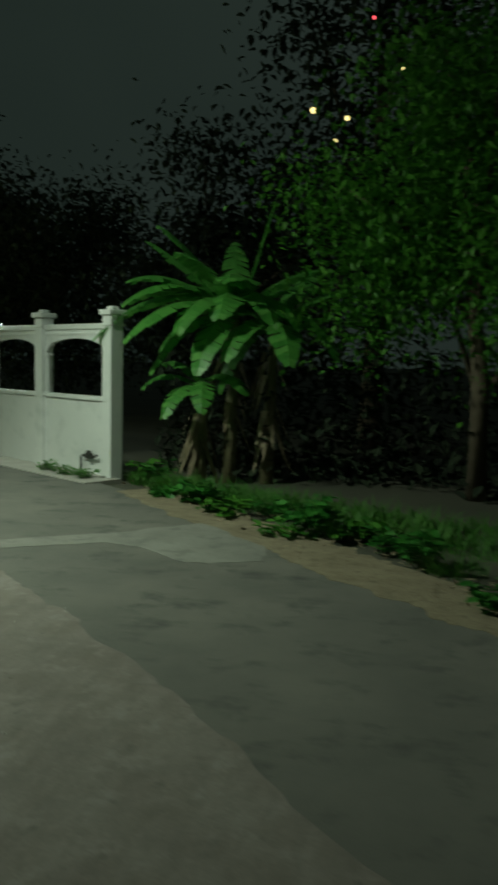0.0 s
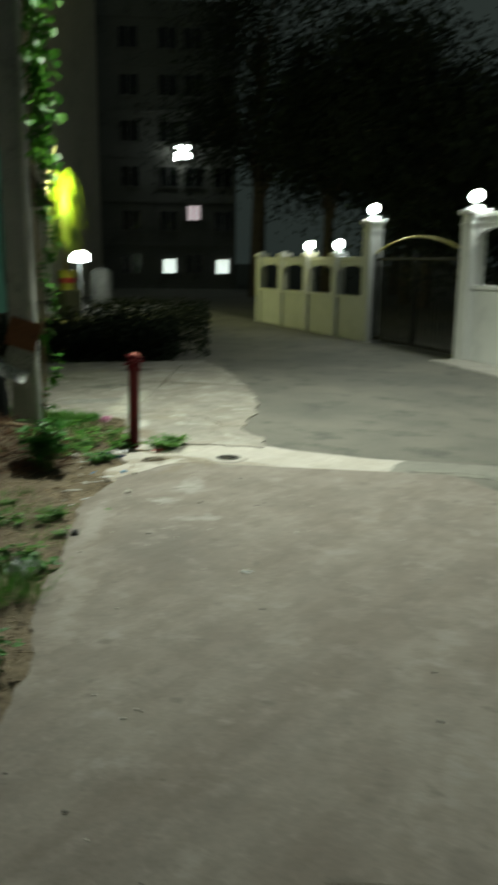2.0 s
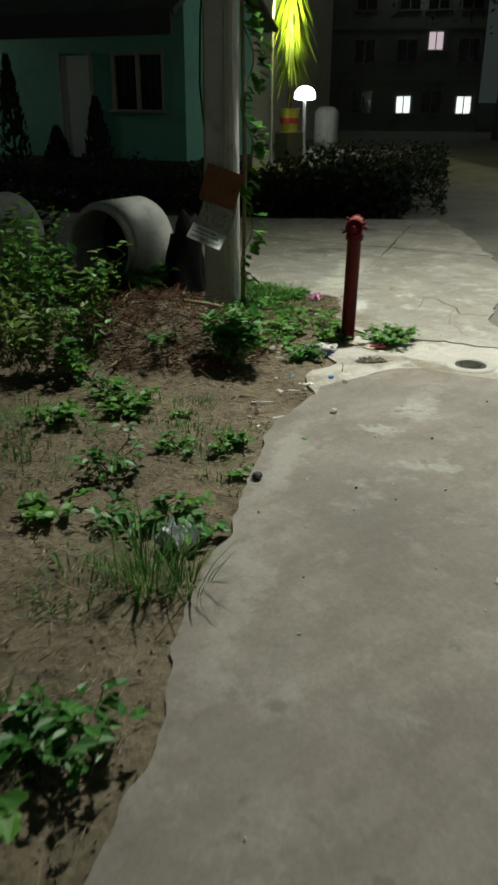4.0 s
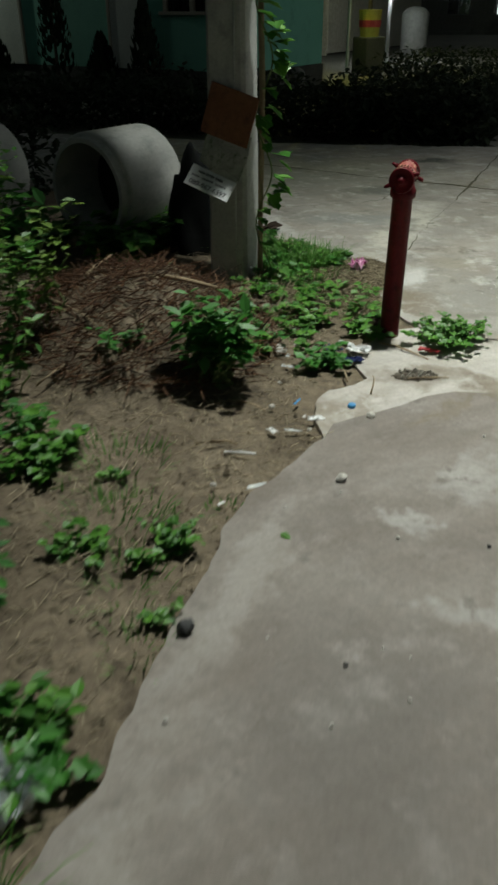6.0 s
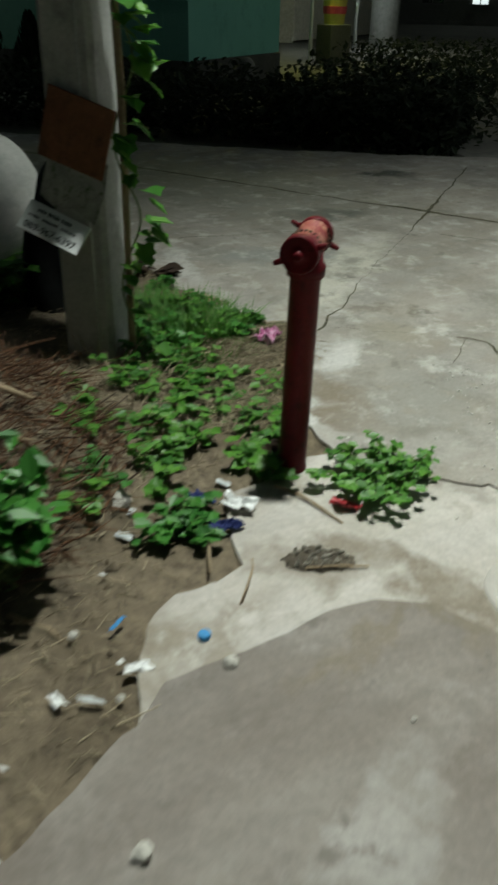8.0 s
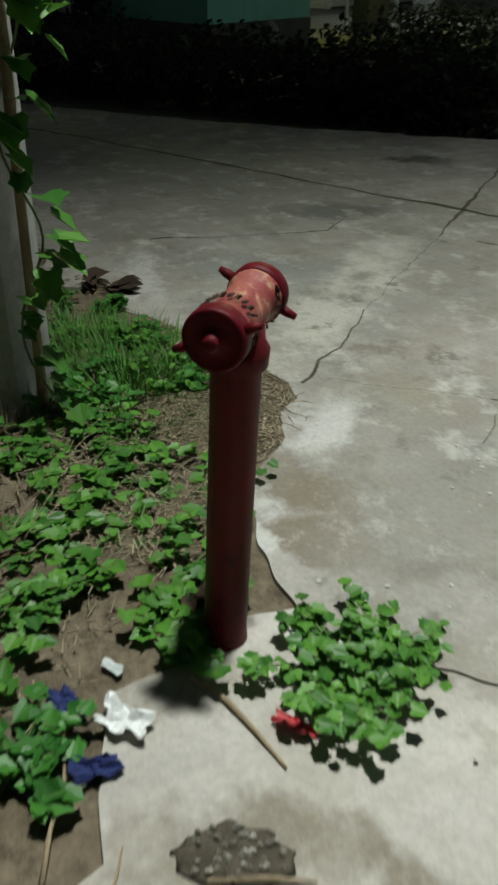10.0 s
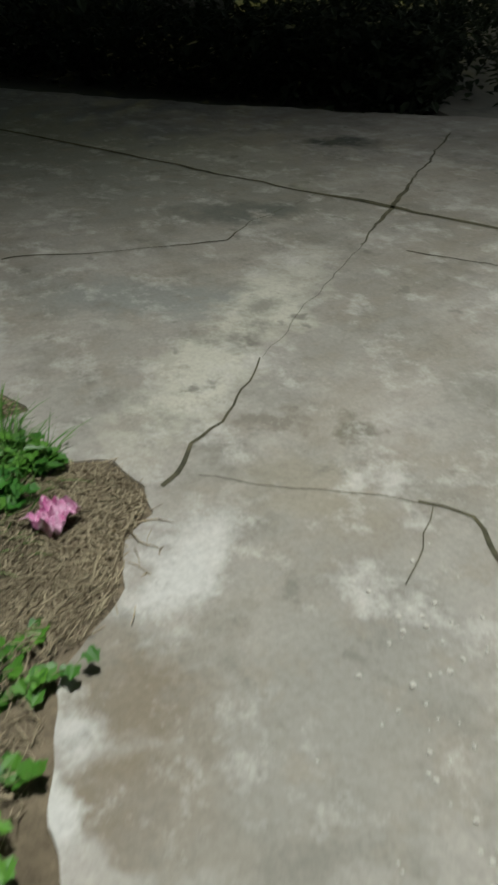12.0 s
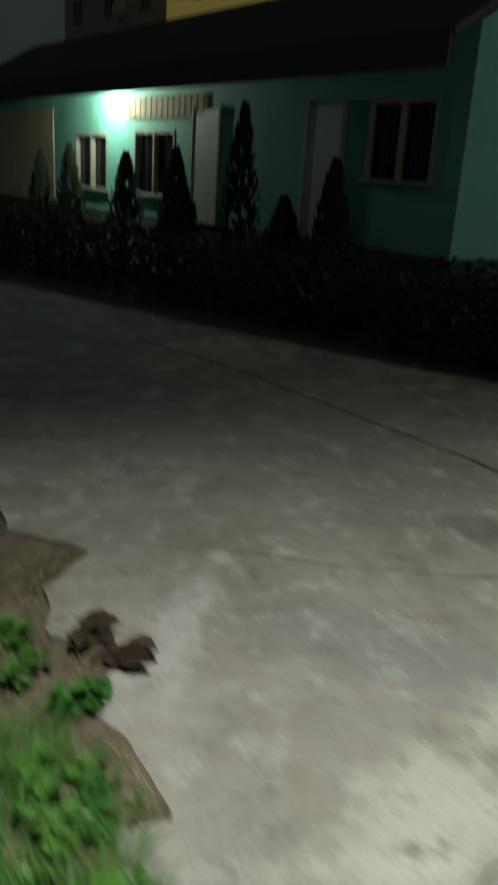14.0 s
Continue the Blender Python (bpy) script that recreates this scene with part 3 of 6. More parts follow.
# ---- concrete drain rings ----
# near-black colour that stands in for the shade deep inside the pipes
PIPE_SHADE = surface("pipe_shade_black", (0.012, 0.012, 0.010), (0.022, 0.02, 0.016), None, big=4, small=30, rough=0.9, bump_s=0.6)
def drain_ring(m, label):
    root = empty("concrete_pipe", m)
    tagged(root, label, "concrete pipe", group="drain pipes lying in the weeds")
    bm = bmesh.new()
    prof = [(0.34, 0), (0.372, 0.0), (0.378, 0.06), (0.402, 0.065), (0.41, 0.075), (0.41, 0.62), (0.405, 0.63), (0.34, 0.63)]
    n = 48
    rings = [[bm.verts.new((r * math.cos(2 * math.pi * i / n), r * math.sin(2 * math.pi * i / n), z)) for i in range(n)] for r, z in prof]
    for a, b in zip(rings, rings[1:] + rings[:1]):
        for i in range(n):
            bm.faces.new((a[i], a[(i + 1) % n], b[(i + 1) % n], b[i]))
    part("pipe_wall", bm, PIPE_MAT, root)
    # added plug: stops light from the far end and paints the mouth dark
    bm = bmesh.new()
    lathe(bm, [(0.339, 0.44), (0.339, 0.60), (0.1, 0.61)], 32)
    part("shade_plug", bm, PIPE_SHADE, root, "near-black plug added for the shade inside the pipe")
    return root


ring = drain_ring(pose(-9.1, 5.74, 0.41, 90, 0, 203), "grey concrete drain pipe lying among weeds")
copy_thing(ring, pose(-10.1, 4.85, 0.41, 90, 0, 212))

# ---- house ----
HOUSE_MAT = surface("teal_wall_paint", (0.16, 0.42, 0.33), (0.19, 0.47, 0.37), (0.13, 0.33, 0.26), big=0.6, small=30, rough=0.75, bump_s=0.15, dist=0.004, grain=0.08)
PALE_PAINT = surface("pale_door_paint", (0.50, 0.52, 0.48), (0.58, 0.58, 0.54), None, big=1.5, small=30, rough=0.6, bump_s=0.1)
DARK_PLINTH = surface("dark_plinth", (0.05, 0.055, 0.05), (0.08, 0.08, 0.07), None, big=1, small=20, rough=0.9)
ROOF_MAT = surface("dark_roof_sheet", (0.055, 0.055, 0.05), (0.08, 0.078, 0.068), None, big=1, small=20, rough=0.8)
GLASS_DARK = surface("dark_window_glass", (0.01, 0.012, 0.012), (0.016, 0.018, 0.018), None, big=1, small=5, rough=0.12, bump_s=0.0, spec=0.5)
BEIGE = surface("beige_block", (0.42, 0.36, 0.24), (0.5, 0.43, 0.3), (0.34, 0.29, 0.2), big=3, small=40, rough=0.85)
DOOR_MAT = surface("weathered_frame", (0.30, 0.27, 0.22), (0.36, 0.32, 0.26), None, big=2, small=50, rough=0.7)


def house():
    root = empty("house", frame_at(CORNER, FACADE))
    tagged(root, "single-storey teal-painted house with a dark overhanging roof", "house")
    # the wall is built round its openings
    holes = [(0.5, 1.8, 1.5, 2.6), (7.1, 8.7, 0.95, 2.2), (9.9, 11.5, 0.95, 2.15)]
    x = 0.0
    for a, b, z0, z1 in holes + [(17.0, 17.0, 0, 0)]:
        part("front_wall", bbox(x, 0, 0.5, a, 0.2, 3.5, 0.004), HOUSE_MAT, root)
        if b > a:
            part("front_wall", bbox(a, 0, 0.5, b, 0.2, z0, 0.004), HOUSE_MAT, root)
            part("front_wall", bbox(a, 0, z1, b, 0.2, 3.5, 0.004), HOUSE_MAT, root)
        x = b
    part("plinth", bbox(-0.04, -0.04, -0.1, 17, 0.2, 0.5, 0.02), DARK_PLINTH, root)
    part("end_wall", bbox(0.003, -2.9, 0.5, 0.2, -0.003, 3.5, 0.004), HOUSE_MAT, root)
    part("end_plinth", bbox(-0.04, -2.9, -0.1, 0.2, -0.05, 0.5, 0.02), DARK_PLINTH, root)
    part("back_wall", bbox(0.2, -3.1, 0, 17, -2.9, 3.5, 0.004), HOUSE_MAT, root)
    gable = bmesh.new()
    for gx in (0.02, 0.18):
        v = [gable.verts.new((gx, 0.15, 3.5)), gable.verts.new((gx, -2.95, 3.5)), gable.verts.new((gx, -1.4, 4.42))]
        gable.faces.new(v if gx < 0.1 else v[::-1])
    part("gable", gable, HOUSE_MAT, root)
    for s in (1, -1):
        bm = bmesh.new()
        y_e, z_e = (1.0, 3.22) if s > 0 else (-3.8, 3.22)
        box(bm, -0.25, 0, -0.05, 17.5, 2.79, 0.05)
        ang = 30.5
        m = Matrix.Translation((0, y_e, z_e)) @ (pose(0, 0, 0, ang, 0, 180) if s > 0 else pose(0, 0, 0, ang, 0, 0))
        if s > 0:
            m = m @ Matrix.Translation((-17.25, 0, 0))
        bmesh.ops.transform(bm, matrix=m, verts=bm.verts[:])
        part("roof_slope", bm, ROOF_MAT, root)
    part("fascia", bbox(-0.2, 0.98, 2.84, 17.4, 1.03, 3.3, 0.008), ROOF_MAT, root)
    for a, b, z0, z1 in holes:
        w = part("window", bbox(a, 0.08, z0, b, 0.10, z1, 0.004), GLASS_DARK, root, "dark window glass")
        for fx in (a, (a + b) / 2 - 0.03, b - 0.06):
            part("frame", bbox(fx, 0.05, z0, fx + 0.06, 0.215, z1, 0.006), DOOR_MAT, w)
        part("frame", bbox(a, 0.05, z1 - 0.06, b, 0.21, z1, 0.006), DOOR_MAT, w)
        part("sill", bbox(a - 0.06, 0.05, z0 - 0.06, b + 0.06, 0.28, z0, 0.01), DOOR_MAT, w)
        for k in range(1, 8):
            if k != 4:
                gx = a + (b - a) * k / 8
                part("grille_bar", bbox(gx - 0.008, 0.13, z0, gx + 0.008, 0.15, z1 - 0.06, 0.003), BLACK_METAL, w)
    for a, b in ((2.35, 3.1), (5.6, 6.4)):
        d = part("door", bbox(a, 0.18, 0.5, b, 0.235, 2.55, 0.01), PALE_PAINT, root, "pale painted door")
        part("door_frame", bbox(a - 0.07, 0.19, 0.5, a, 0.25, 2.62, 0.008), DOOR_MAT, d)
        part("door_frame", bbox(b, 0.19, 0.5, b + 0.07, 0.25, 2.62, 0.008), DOOR_MAT, d)
    # pierced ventilation band above the windows
    band = part("vent_band", bbox(6.0, 0.19, 2.42, 9.1, 0.225, 2.84, 0.006), BEIGE, root, "beige pierced ventilation blocks")
    for r in range(3):
        for c in range(14):
            x0, z0 = 6.1 + c * 0.21, 2.45 + r * 0.135
            part("vent_block", bbox(x0, 0.215, z0, x0 + 0.17, 0.24, z0 + 0.1, 0.012, 1), BEIGE, band)
    part("corner_panel", bbox(12.7, 0.19, 0.5, 16.6, 0.23, 2.7, 0.01), BEIGE, root, "beige tiled wall panel")
    return root


house()
HOUSE_X = FACADE
HOUSE_OUT = Vector((-FACADE.y, FACADE.x, 0))
if HOUSE_OUT.dot(Vector((-6, 7, 0)) - CORNER) < 0:
    HOUSE_OUT = -HOUSE_OUT


def by_house(s, out, z=0.0):
    p = CORNER + FACADE * s + HOUSE_OUT * out
    return Vector((p.x, p.y, z))


def wall_lantern(m):
    root = empty("wall_lantern", m)
    tagged(root, "small white lamp glowing under the house eaves", "lamp")
    part("bracket", bbox(-0.05, -0.03, 0.0, 0.05, 0.03, 0.05, 0.008), BLACK_METAL, root)
    bm = bmesh.new()
    lathe(bm, [(0.03, -0.16), (0.05, -0.13), (0.05, -0.03), (0.03, 0.0)], 14)
    part("bulb", bm, LAMP_GLOW, root, "glowing white bulb", True)


# lamp hidden behind the fascia, inferred from the lit wall
p = by_house(9.5, 0.7, 3.24)
wall_lantern(pose(p.x, p.y, 3.24))

# ---- apartment blocks ----
BLOCK_MAT = surface("grey_render", (0.15, 0.155, 0.14), (0.19, 0.19, 0.175), (0.11, 0.115, 0.10), big=0.25, small=8, rough=0.9, bump_s=0.2, dist=0.02)
CREAM = surface("cream_render", (0.42, 0.40, 0.31), (0.48, 0.45, 0.35), (0.34, 0.32, 0.25), big=0.25, small=8, rough=0.9, bump_s=0.2, dist=0.02)
LIT = glow("lit_window", (0.85, 0.95, 0.92), 1.0)
LIT_PINK = glow("lit_curtain", (0.75, 0.62, 0.68), 0.55)
LIT_WALL = glow("yellow_lit_wall_glow", (0.85, 0.66, 0.16), 0.09)
FLOOD = glow("flood_lamp", (0.9, 1.0, 0.97), 25.0)
AC_MAT = surface("air_conditioner_casing", (0.5, 0.5, 0.47), (0.58, 0.57, 0.53), None, big=2, small=30, rough=0.6)


def block(name, origin, along, length, high, material, label, cols, floors, lit, ac=False):
    root = empty(name, frame_at(origin, along))
    tagged(root, label, "building", group="apartment blocks")
    part("wall", bbox(-length / 2, 0, 0, length / 2, 9, high, 0.03), material, root)
    for f in range(floors + 1):
        part("floor_band", bbox(-length / 2, -0.12, f * 2.9 - 0.1, length / 2, 0.0, f * 2.9 + 0.12, 0.02), material, root)
    for f in range(floors):
        for c, u in enumerate(cols):
            z = f * 2.9 + 1.0 + (0.7 if lit.get((c, f)) == LIT_PINK else 0.0)
            mt = lit.get((c, f), GLASS_DARK)
            w = part("window", bbox(u - (0.42 if (c, f) in lit else 0.62), -0.05, z, u + (0.42 if (c, f) in lit else 0.62), 0.02, z + (0.95 if (c, f) in lit else 1.25), 0.01), mt, root, "lit window" if (c, f) in lit else "")
            for fx in (u - 0.66, u - 0.03, u + 0.60):
                part("frame", bbox(fx, -0.09, z - 0.03, fx + 0.06, -0.01, z + 1.28, 0.008), material, w)
            part("sill", bbox(u - 0.75, -0.2, z - 0.1, u + 0.75, 0.0, z - 0.03, 0.01), material, w)
            if ac and (c + f) % 2 == 0:
                part("air_conditioner", bbox(u + 0.9, -0.42, z - 0.3, u + 1.75, -0.05, z + 0.35, 0.03), AC_MAT, root, "boxy outdoor air conditioner")
    part("parapet", bbox(-length / 2, -0.1, high, length / 2, 0.15, high + 0.9, 0.02), material, root)
    return root


BLK_DIR = Vector((0.737, 0.675, 0)).normalized()
block("apartment_building", (-42.6, 40.2), BLK_DIR, 15.0, 17.5, BLOCK_MAT, "dim grey apartment block with a few lit windows", [-5.6, -2.6, 0.3, 2.9, 4.6, 6.6], 6, {(4, 1): LIT_PINK, (3, 0): LIT, (5, 0): LIT})
BLK2 = by_house(25.0, -15.0)
cream_block = block("apartment_building", (BLK2.x, BLK2.y), -FACADE, 38, 15, CREAM, "cream apartment block with air conditioners behind the house", [-17, -13, -9, -5, -1, 3, 7, 11, 15], 5, {}, True)

# added panel whose glow imitates lamplight on a yellow stretch of wall
part("lit_wall_panel", bbox(-6.78, -0.16, 7.16, 3.22, -0.125, 10.52, 0.02), LIT_WALL, cream_block, "dim glowing panel standing in for a yellow lamplit wall")


def flood_lamp(m):
    root = empty("flood_lamp", m)
    tagged(root, "bright white floodlight on the apartment block", "lamp")
    part("housing", bbox(-0.55, 0.0, -0.5, 0.55, 0.2, 0.5, 0.05), BLACK_METAL, root)
    part("lens", bbox(-0.5, -0.06, -0.45, 0.5, 0.0, 0.45, 0.1), FLOOD, root, "glowing lens")


fl = Vector((-39.75, 42.8, 8.95)) + Vector((BLK_DIR.y, -BLK_DIR.x, 0)) * 0.25
flood_lamp(frame_at(fl, BLK_DIR))

# ---- plants ----
GREEN = leafy("weed_leaves", (0.04, 0.15, 0.02), (0.13, 0.33, 0.04))
DEEP_GREEN = leafy("bush_leaves", (0.03, 0.14, 0.02), (0.08, 0.27, 0.04))
YELLOW_GREEN = leafy("tall_weed_leaves", (0.09, 0.18, 0.03), (0.2, 0.32, 0.06))
GRASS_MAT = leafy("grass_blades", (0.05, 0.17, 0.02), (0.13, 0.30, 0.05), 0.6)
DRY = leafy("dry_straw", (0.15, 0.115, 0.07), (0.48, 0.40, 0.27), 0.8, 0.1)
BROWN = leafy("brown_rootlets", (0.035, 0.017, 0.009), (0.17, 0.08, 0.036), 0.9, 0.05)
# far darker than the lit greens: night shade is put into this leaf colour
SHADE_TONED_LEAF = leafy("shade_toned_leaves", (0.016, 0.026, 0.014), (0.030, 0.044, 0.020), 0.95, 0.1)
TREE_LEAF = leafy("tree_leaves", (0.06, 0.2, 0.02), (0.14, 0.36, 0.04), 0.55, 0.4)
BANANA_MAT = leafy("banana_leaf", (0.09, 0.30, 0.05), (0.19, 0.46, 0.10), 0.4, 0.42, 6.0)
STEM = surface("green_stem", (0.10, 0.16, 0.05), (0.15, 0.2, 0.07), None, big=6, small=60, rough=0.7)
BARK = surface("bark", (0.10, 0.08, 0.055), (0.15, 0.12, 0.085), None, big=5, small=60, rough=0.9, bump_s=0.8)
BANANA_STEM = surface("banana_stem", (0.14, 0.14, 0.07), (0.22, 0.19, 0.11), (0.08, 0.06, 0.04), big=4, small=30, rough=0.7, stretch=(1, 1, 0.2))
rng = random.Random(7)


class Cloud:
    """Gathers many small faces for one mesh."""

    def __init__(self):
        self.v, self.f = [], []

    def leaf(self, at, out, up, size, lobes=False):
        """A folded leaf at a point, its tip towards out."""
        out = out.normalized()
        side = out.cross(up)
        if side.length < 1e-4:
            side = out.orthogonal()
        side.normalize()
        nrm = side.cross(out)
        k = len(self.v)
        if lobes:
            shape = ((0.0, 0.0), (0.30, -0.12), (0.50, 0.08), (0.42, 0.34), (0.52, 0.60), (0.26, 0.72), (0.0, 1.0), (-0.26, 0.72), (-0.52, 0.60), (-0.42, 0.34), (-0.50, 0.08), (-0.30, -0.12))
        else:
            shape = ((0.0, 0.0), (0.24, 0.25), (0.28, 0.55), (0.0, 1.0), (-0.28, 0.55), (-0.24, 0.25))
        for u, w in shape:
            self.v.append(tuple(at + size * (u * side + w * out + (0.25 * abs(u) - 0.18 * w * w) * nrm)))
        n, h = len(shape), len(shape) // 2
        self.f.append(tuple(k + i for i in range(h + 1)))
        self.f.append(tuple([k] + [k + i for i in range(h, n)]))

    def blade(self, at, out, length, width, droop):
        k = len(self.v)
        flat = Vector((out.x, out.y, 0))
        side = Vector((-out.y, out.x, 0))
        side = side.normalized() * width if side.length > 1e-4 else Vector((width, 0, 0))
        for s in (0.0, 0.4, 0.75, 1.0):
            p = at + out * length * s + flat * droop * length * s * s - Vector((0, 0, droop * length * s * s * 0.6))
            wv = side * (1 - s) ** 0.6 if s < 1 else side * 0.05
            self.v += [tuple(p - wv), tuple(p + wv)]
        for s in range(3):
            a = k + 2 * s
            self.f.append((a, a + 1, a + 3, a + 2))

    def stick(self, a, b, r0, r1):
        bm_d = (b - a)
        if bm_d.length < 1e-5:
            return
        o = bm_d.orthogonal().normalized()
        q = bm_d.cross(o).normalized()
        k = len(self.v)
        for p, r in ((a, r0), (b, r1)):
            for i in range(4):
                t = math.pi / 2 * i
                self.v.append(tuple(p + r * (math.cos(t) * o + math.sin(t) * q)))
        for i in range(4):
            j = (i + 1) % 4
            self.f.append((k + i, k + j, k + 4 + j, k + 4 + i))

    def make(self, name, material, parent=None, label=""):
        me = bpy.data.meshes.new(name)
        me.from_pydata(self.v, [], self.f)
        me.materials.append(material)
        me.update()
        ob = new(name, me)
        if parent:
            ob.parent = parent
            if len(self.f) > 40:
                ob["kind"] = "stuff"
        if label:
            ob["label"] = label
        return ob


def rnd(a, b):
    return rng.uniform(a, b)


def ground_z(x, y):
    if x < -4.0 and y < 7.3:
        return max(verge_height(x, y), -0.02)
    return 0.0


def weed(name, x, y, r, h, stems, size, material, label, category="plant", lobes=False, group="", upright=0.6, z=None, leaves=9):
    """A clump of leafy stems; low and spreading or upright."""
    z0 = ground_z(x, y) if z is None else z
    root = empty(name, pose(x, y, z0))
    tagged(root, label, category, group=group)
    st, lf = Cloud(), Cloud()
    for _ in range(stems):
        a, d = rnd(0, 2 * math.pi), r * math.sqrt(rnd(0, 1))
        base = Vector((math.cos(a) * d * 0.35, math.sin(a) * d * 0.35, -0.01))
        tip = Vector((math.cos(a) * d, math.sin(a) * d, h * rnd(0.45, 1.0)))
        prev = base
        for k in range(1, leaves + 1):
            t = k / leaves
            p = base.lerp(tip, t) + Vector((rnd(-1, 1), rnd(-1, 1), rnd(-0.5, 0.5))) * size * 0.5
            p.z = max(0.012, p.z + h * 0.15 * math.sin(math.pi * t))
            st.stick(prev, p, 0.004 * (1.3 - t), 0.004 * (1.2 - t))
            prev = p
            if t > 0.2:
                o = Vector((rnd(-1, 1), rnd(-1, 1), rnd(-0.2, 0.5) * upright))
                lf.leaf(p, o, Vector((rnd(-0.3, 0.3), rnd(-0.3, 0.3), 1)), size * rnd(0.6, 1.25), lobes)
    st.make("stalk", STEM, root)["kind"] = "stuff"
    lf.make("foliage", material, root)["kind"] = "stuff"
    return root


def grass(name, x, y, r, h, n, label, material=None, category="grass", kind=""):
    root = empty(name, pose(x, y, ground_z(x, y)))
    tagged(root, label, category, group="grass tufts", kind=kind)
    c = Cloud()
    for _ in range(n):
        a, d = rnd(0, 2 * math.pi), r * math.sqrt(rnd(0, 1))
        at = Vector((math.cos(a) * d, math.sin(a) * d, -0.01))
        out = Vector((math.cos(a) * rnd(0, 0.8), math.sin(a) * rnd(0, 0.8), 1)).normalized()
        c.blade(at, out, h * rnd(0.5, 1.2), rnd(0.002, 0.0045), rnd(0.1, 0.8))
    c.make("foliage", material or GRASS_MAT, root)["kind"] = "stuff"
    return root


VINE = "bright green lobed vine creeping over concrete at the hydrant's foot"
weed("creeping_vine", -6.22, 6.70, 0.25, 0.10, 60, 0.034, GREEN, VINE, "vine", True, "creeping vines", 0.3, 0.016)
weed("creeping_vine", -6.5, 6.44, 0.22, 0.07, 12, 0.048, GREEN, VINE, "vine", True, "creeping vines", 0.3)
for x, y, r, n in ((-6.78, 6.42, 0.34, 22), (-7.0, 6.62, 0.36, 22), (-7.15, 6.3, 0.34, 16), (-6.62, 6.0, 0.28, 14), (-7.45, 6.2, 0.3, 12), (-6.55, 5.75, 0.22, 8), (-7.35, 6.72, 0.22, 8)):
    weed("creeping_vine", x, y, r, 0.09, int(n * 0.65), 0.042, GREEN, "green lobed creeping vine on dry dirt", "vine", True, "creeping vines", 0.3)
for x, y, r, n in ((-8.0, 6.82, 0.36, 380), (-8.3, 6.72, 0.26, 170), (-7.7, 6.75, 0.35, 300), (-7.8, 7.0, 0.2, 90), (-8.75, 6.6, 0.2, 60), (-7.75, 6.9, 0.12, 40)):
    grass("grass_tuft", x, y, r * 0.85, 0.17, n * 2, "dense fine green grass by the pole")
weed("bush", -6.34, 5.36, 0.18, 0.44, 44, 0.088, DEEP_GREEN, "small dense dark green bush on the dirt", "bush", upright=0.8, leaves=10)
weed("creeping_vine", -6.72, 5.05, 0.2, 0.09, 7, 0.05, DEEP_GREEN, "green weed trailing beside the bush", "vine", group="creeping vines")
for x, y, r, h, n in ((-8.6, 4.55, 0.5, 1.0, 16), (-9.1, 4.1, 0.55, 1.05, 16), (-8.0, 4.1, 0.45, 0.75, 14), (-8.75, 5.05, 0.4, 0.75, 12), (-9.8, 3.7, 0.6, 1.1, 16), (-7.7, 3.6, 0.45, 0.6, 14), (-8.6, 3.2, 0.6, 0.8, 16), (-10.6, 3.9, 0.6, 1.0, 14), (-9.4, 2.6, 0.7, 0.9, 16)):
    weed("tall_weed", x, y, r, h, n, 0.12, YELLOW_GREEN if n > 14 else DEEP_GREEN, "tall leafy green weed beside the drain pipes", "weed", group="tall weeds", upright=0.9, leaves=13)
for x, y, r, n in ((-8.85, 6.0, 0.4, 24), (-8.55, 5.75, 0.35, 18), (-9.3, 5.55, 0.3, 14), (-8.9, 6.4, 0.3, 16), (-9.2, 5.1, 0.3, 14)):
    weed("creeping_vine", x, y, r, 0.28, n, 0.10, GREEN, "bright green vine spreading under the concrete pipe", "vine", True, "creeping vines", 0.4)
for x, y, r, n in ((-7.6, 6.45, 0.3, 14), (-7.3, 6.5, 0.28, 14), (-6.9, 6.2, 0.22, 10), (-6.33, 5.97, 0.16, 12), (-7.05, 5.95, 0.2, 9), (-8.05, 6.62, 0.3, 16), (-7.75, 6.6, 0.25, 12)):
    weed("creeping_vine", x, y, r, 0.10, n, 0.045, GREEN if n % 4 else DEEP_GREEN, "green lobed creeping vine on dry dirt", "vine", True, "creeping vines", 0.4)
for x, y, r, n in ((-7.62, 6.25, 0.18, 60), (-7.35, 6.3, 0.15, 40), (-7.0, 6.05, 0.15, 40)):
    grass("grass_tuft", x, y, r, 0.2, n, "pale dry grass stalks at the pole's foot", DRY)
SMALL = "small green weed growing on the dirt verge"
for k in range(9):
    weed("weed", -7.65 - 0.15 * k, 6.98 - 0.02 * k + 0.13 * math.sin(k * 2.3), 0.08 + 0.03 * (k % 3), 0.08, 7, 0.04, GREEN if k % 3 else DEEP_GREEN, SMALL, "weed", k % 2 == 0, "small weeds", 0.4)
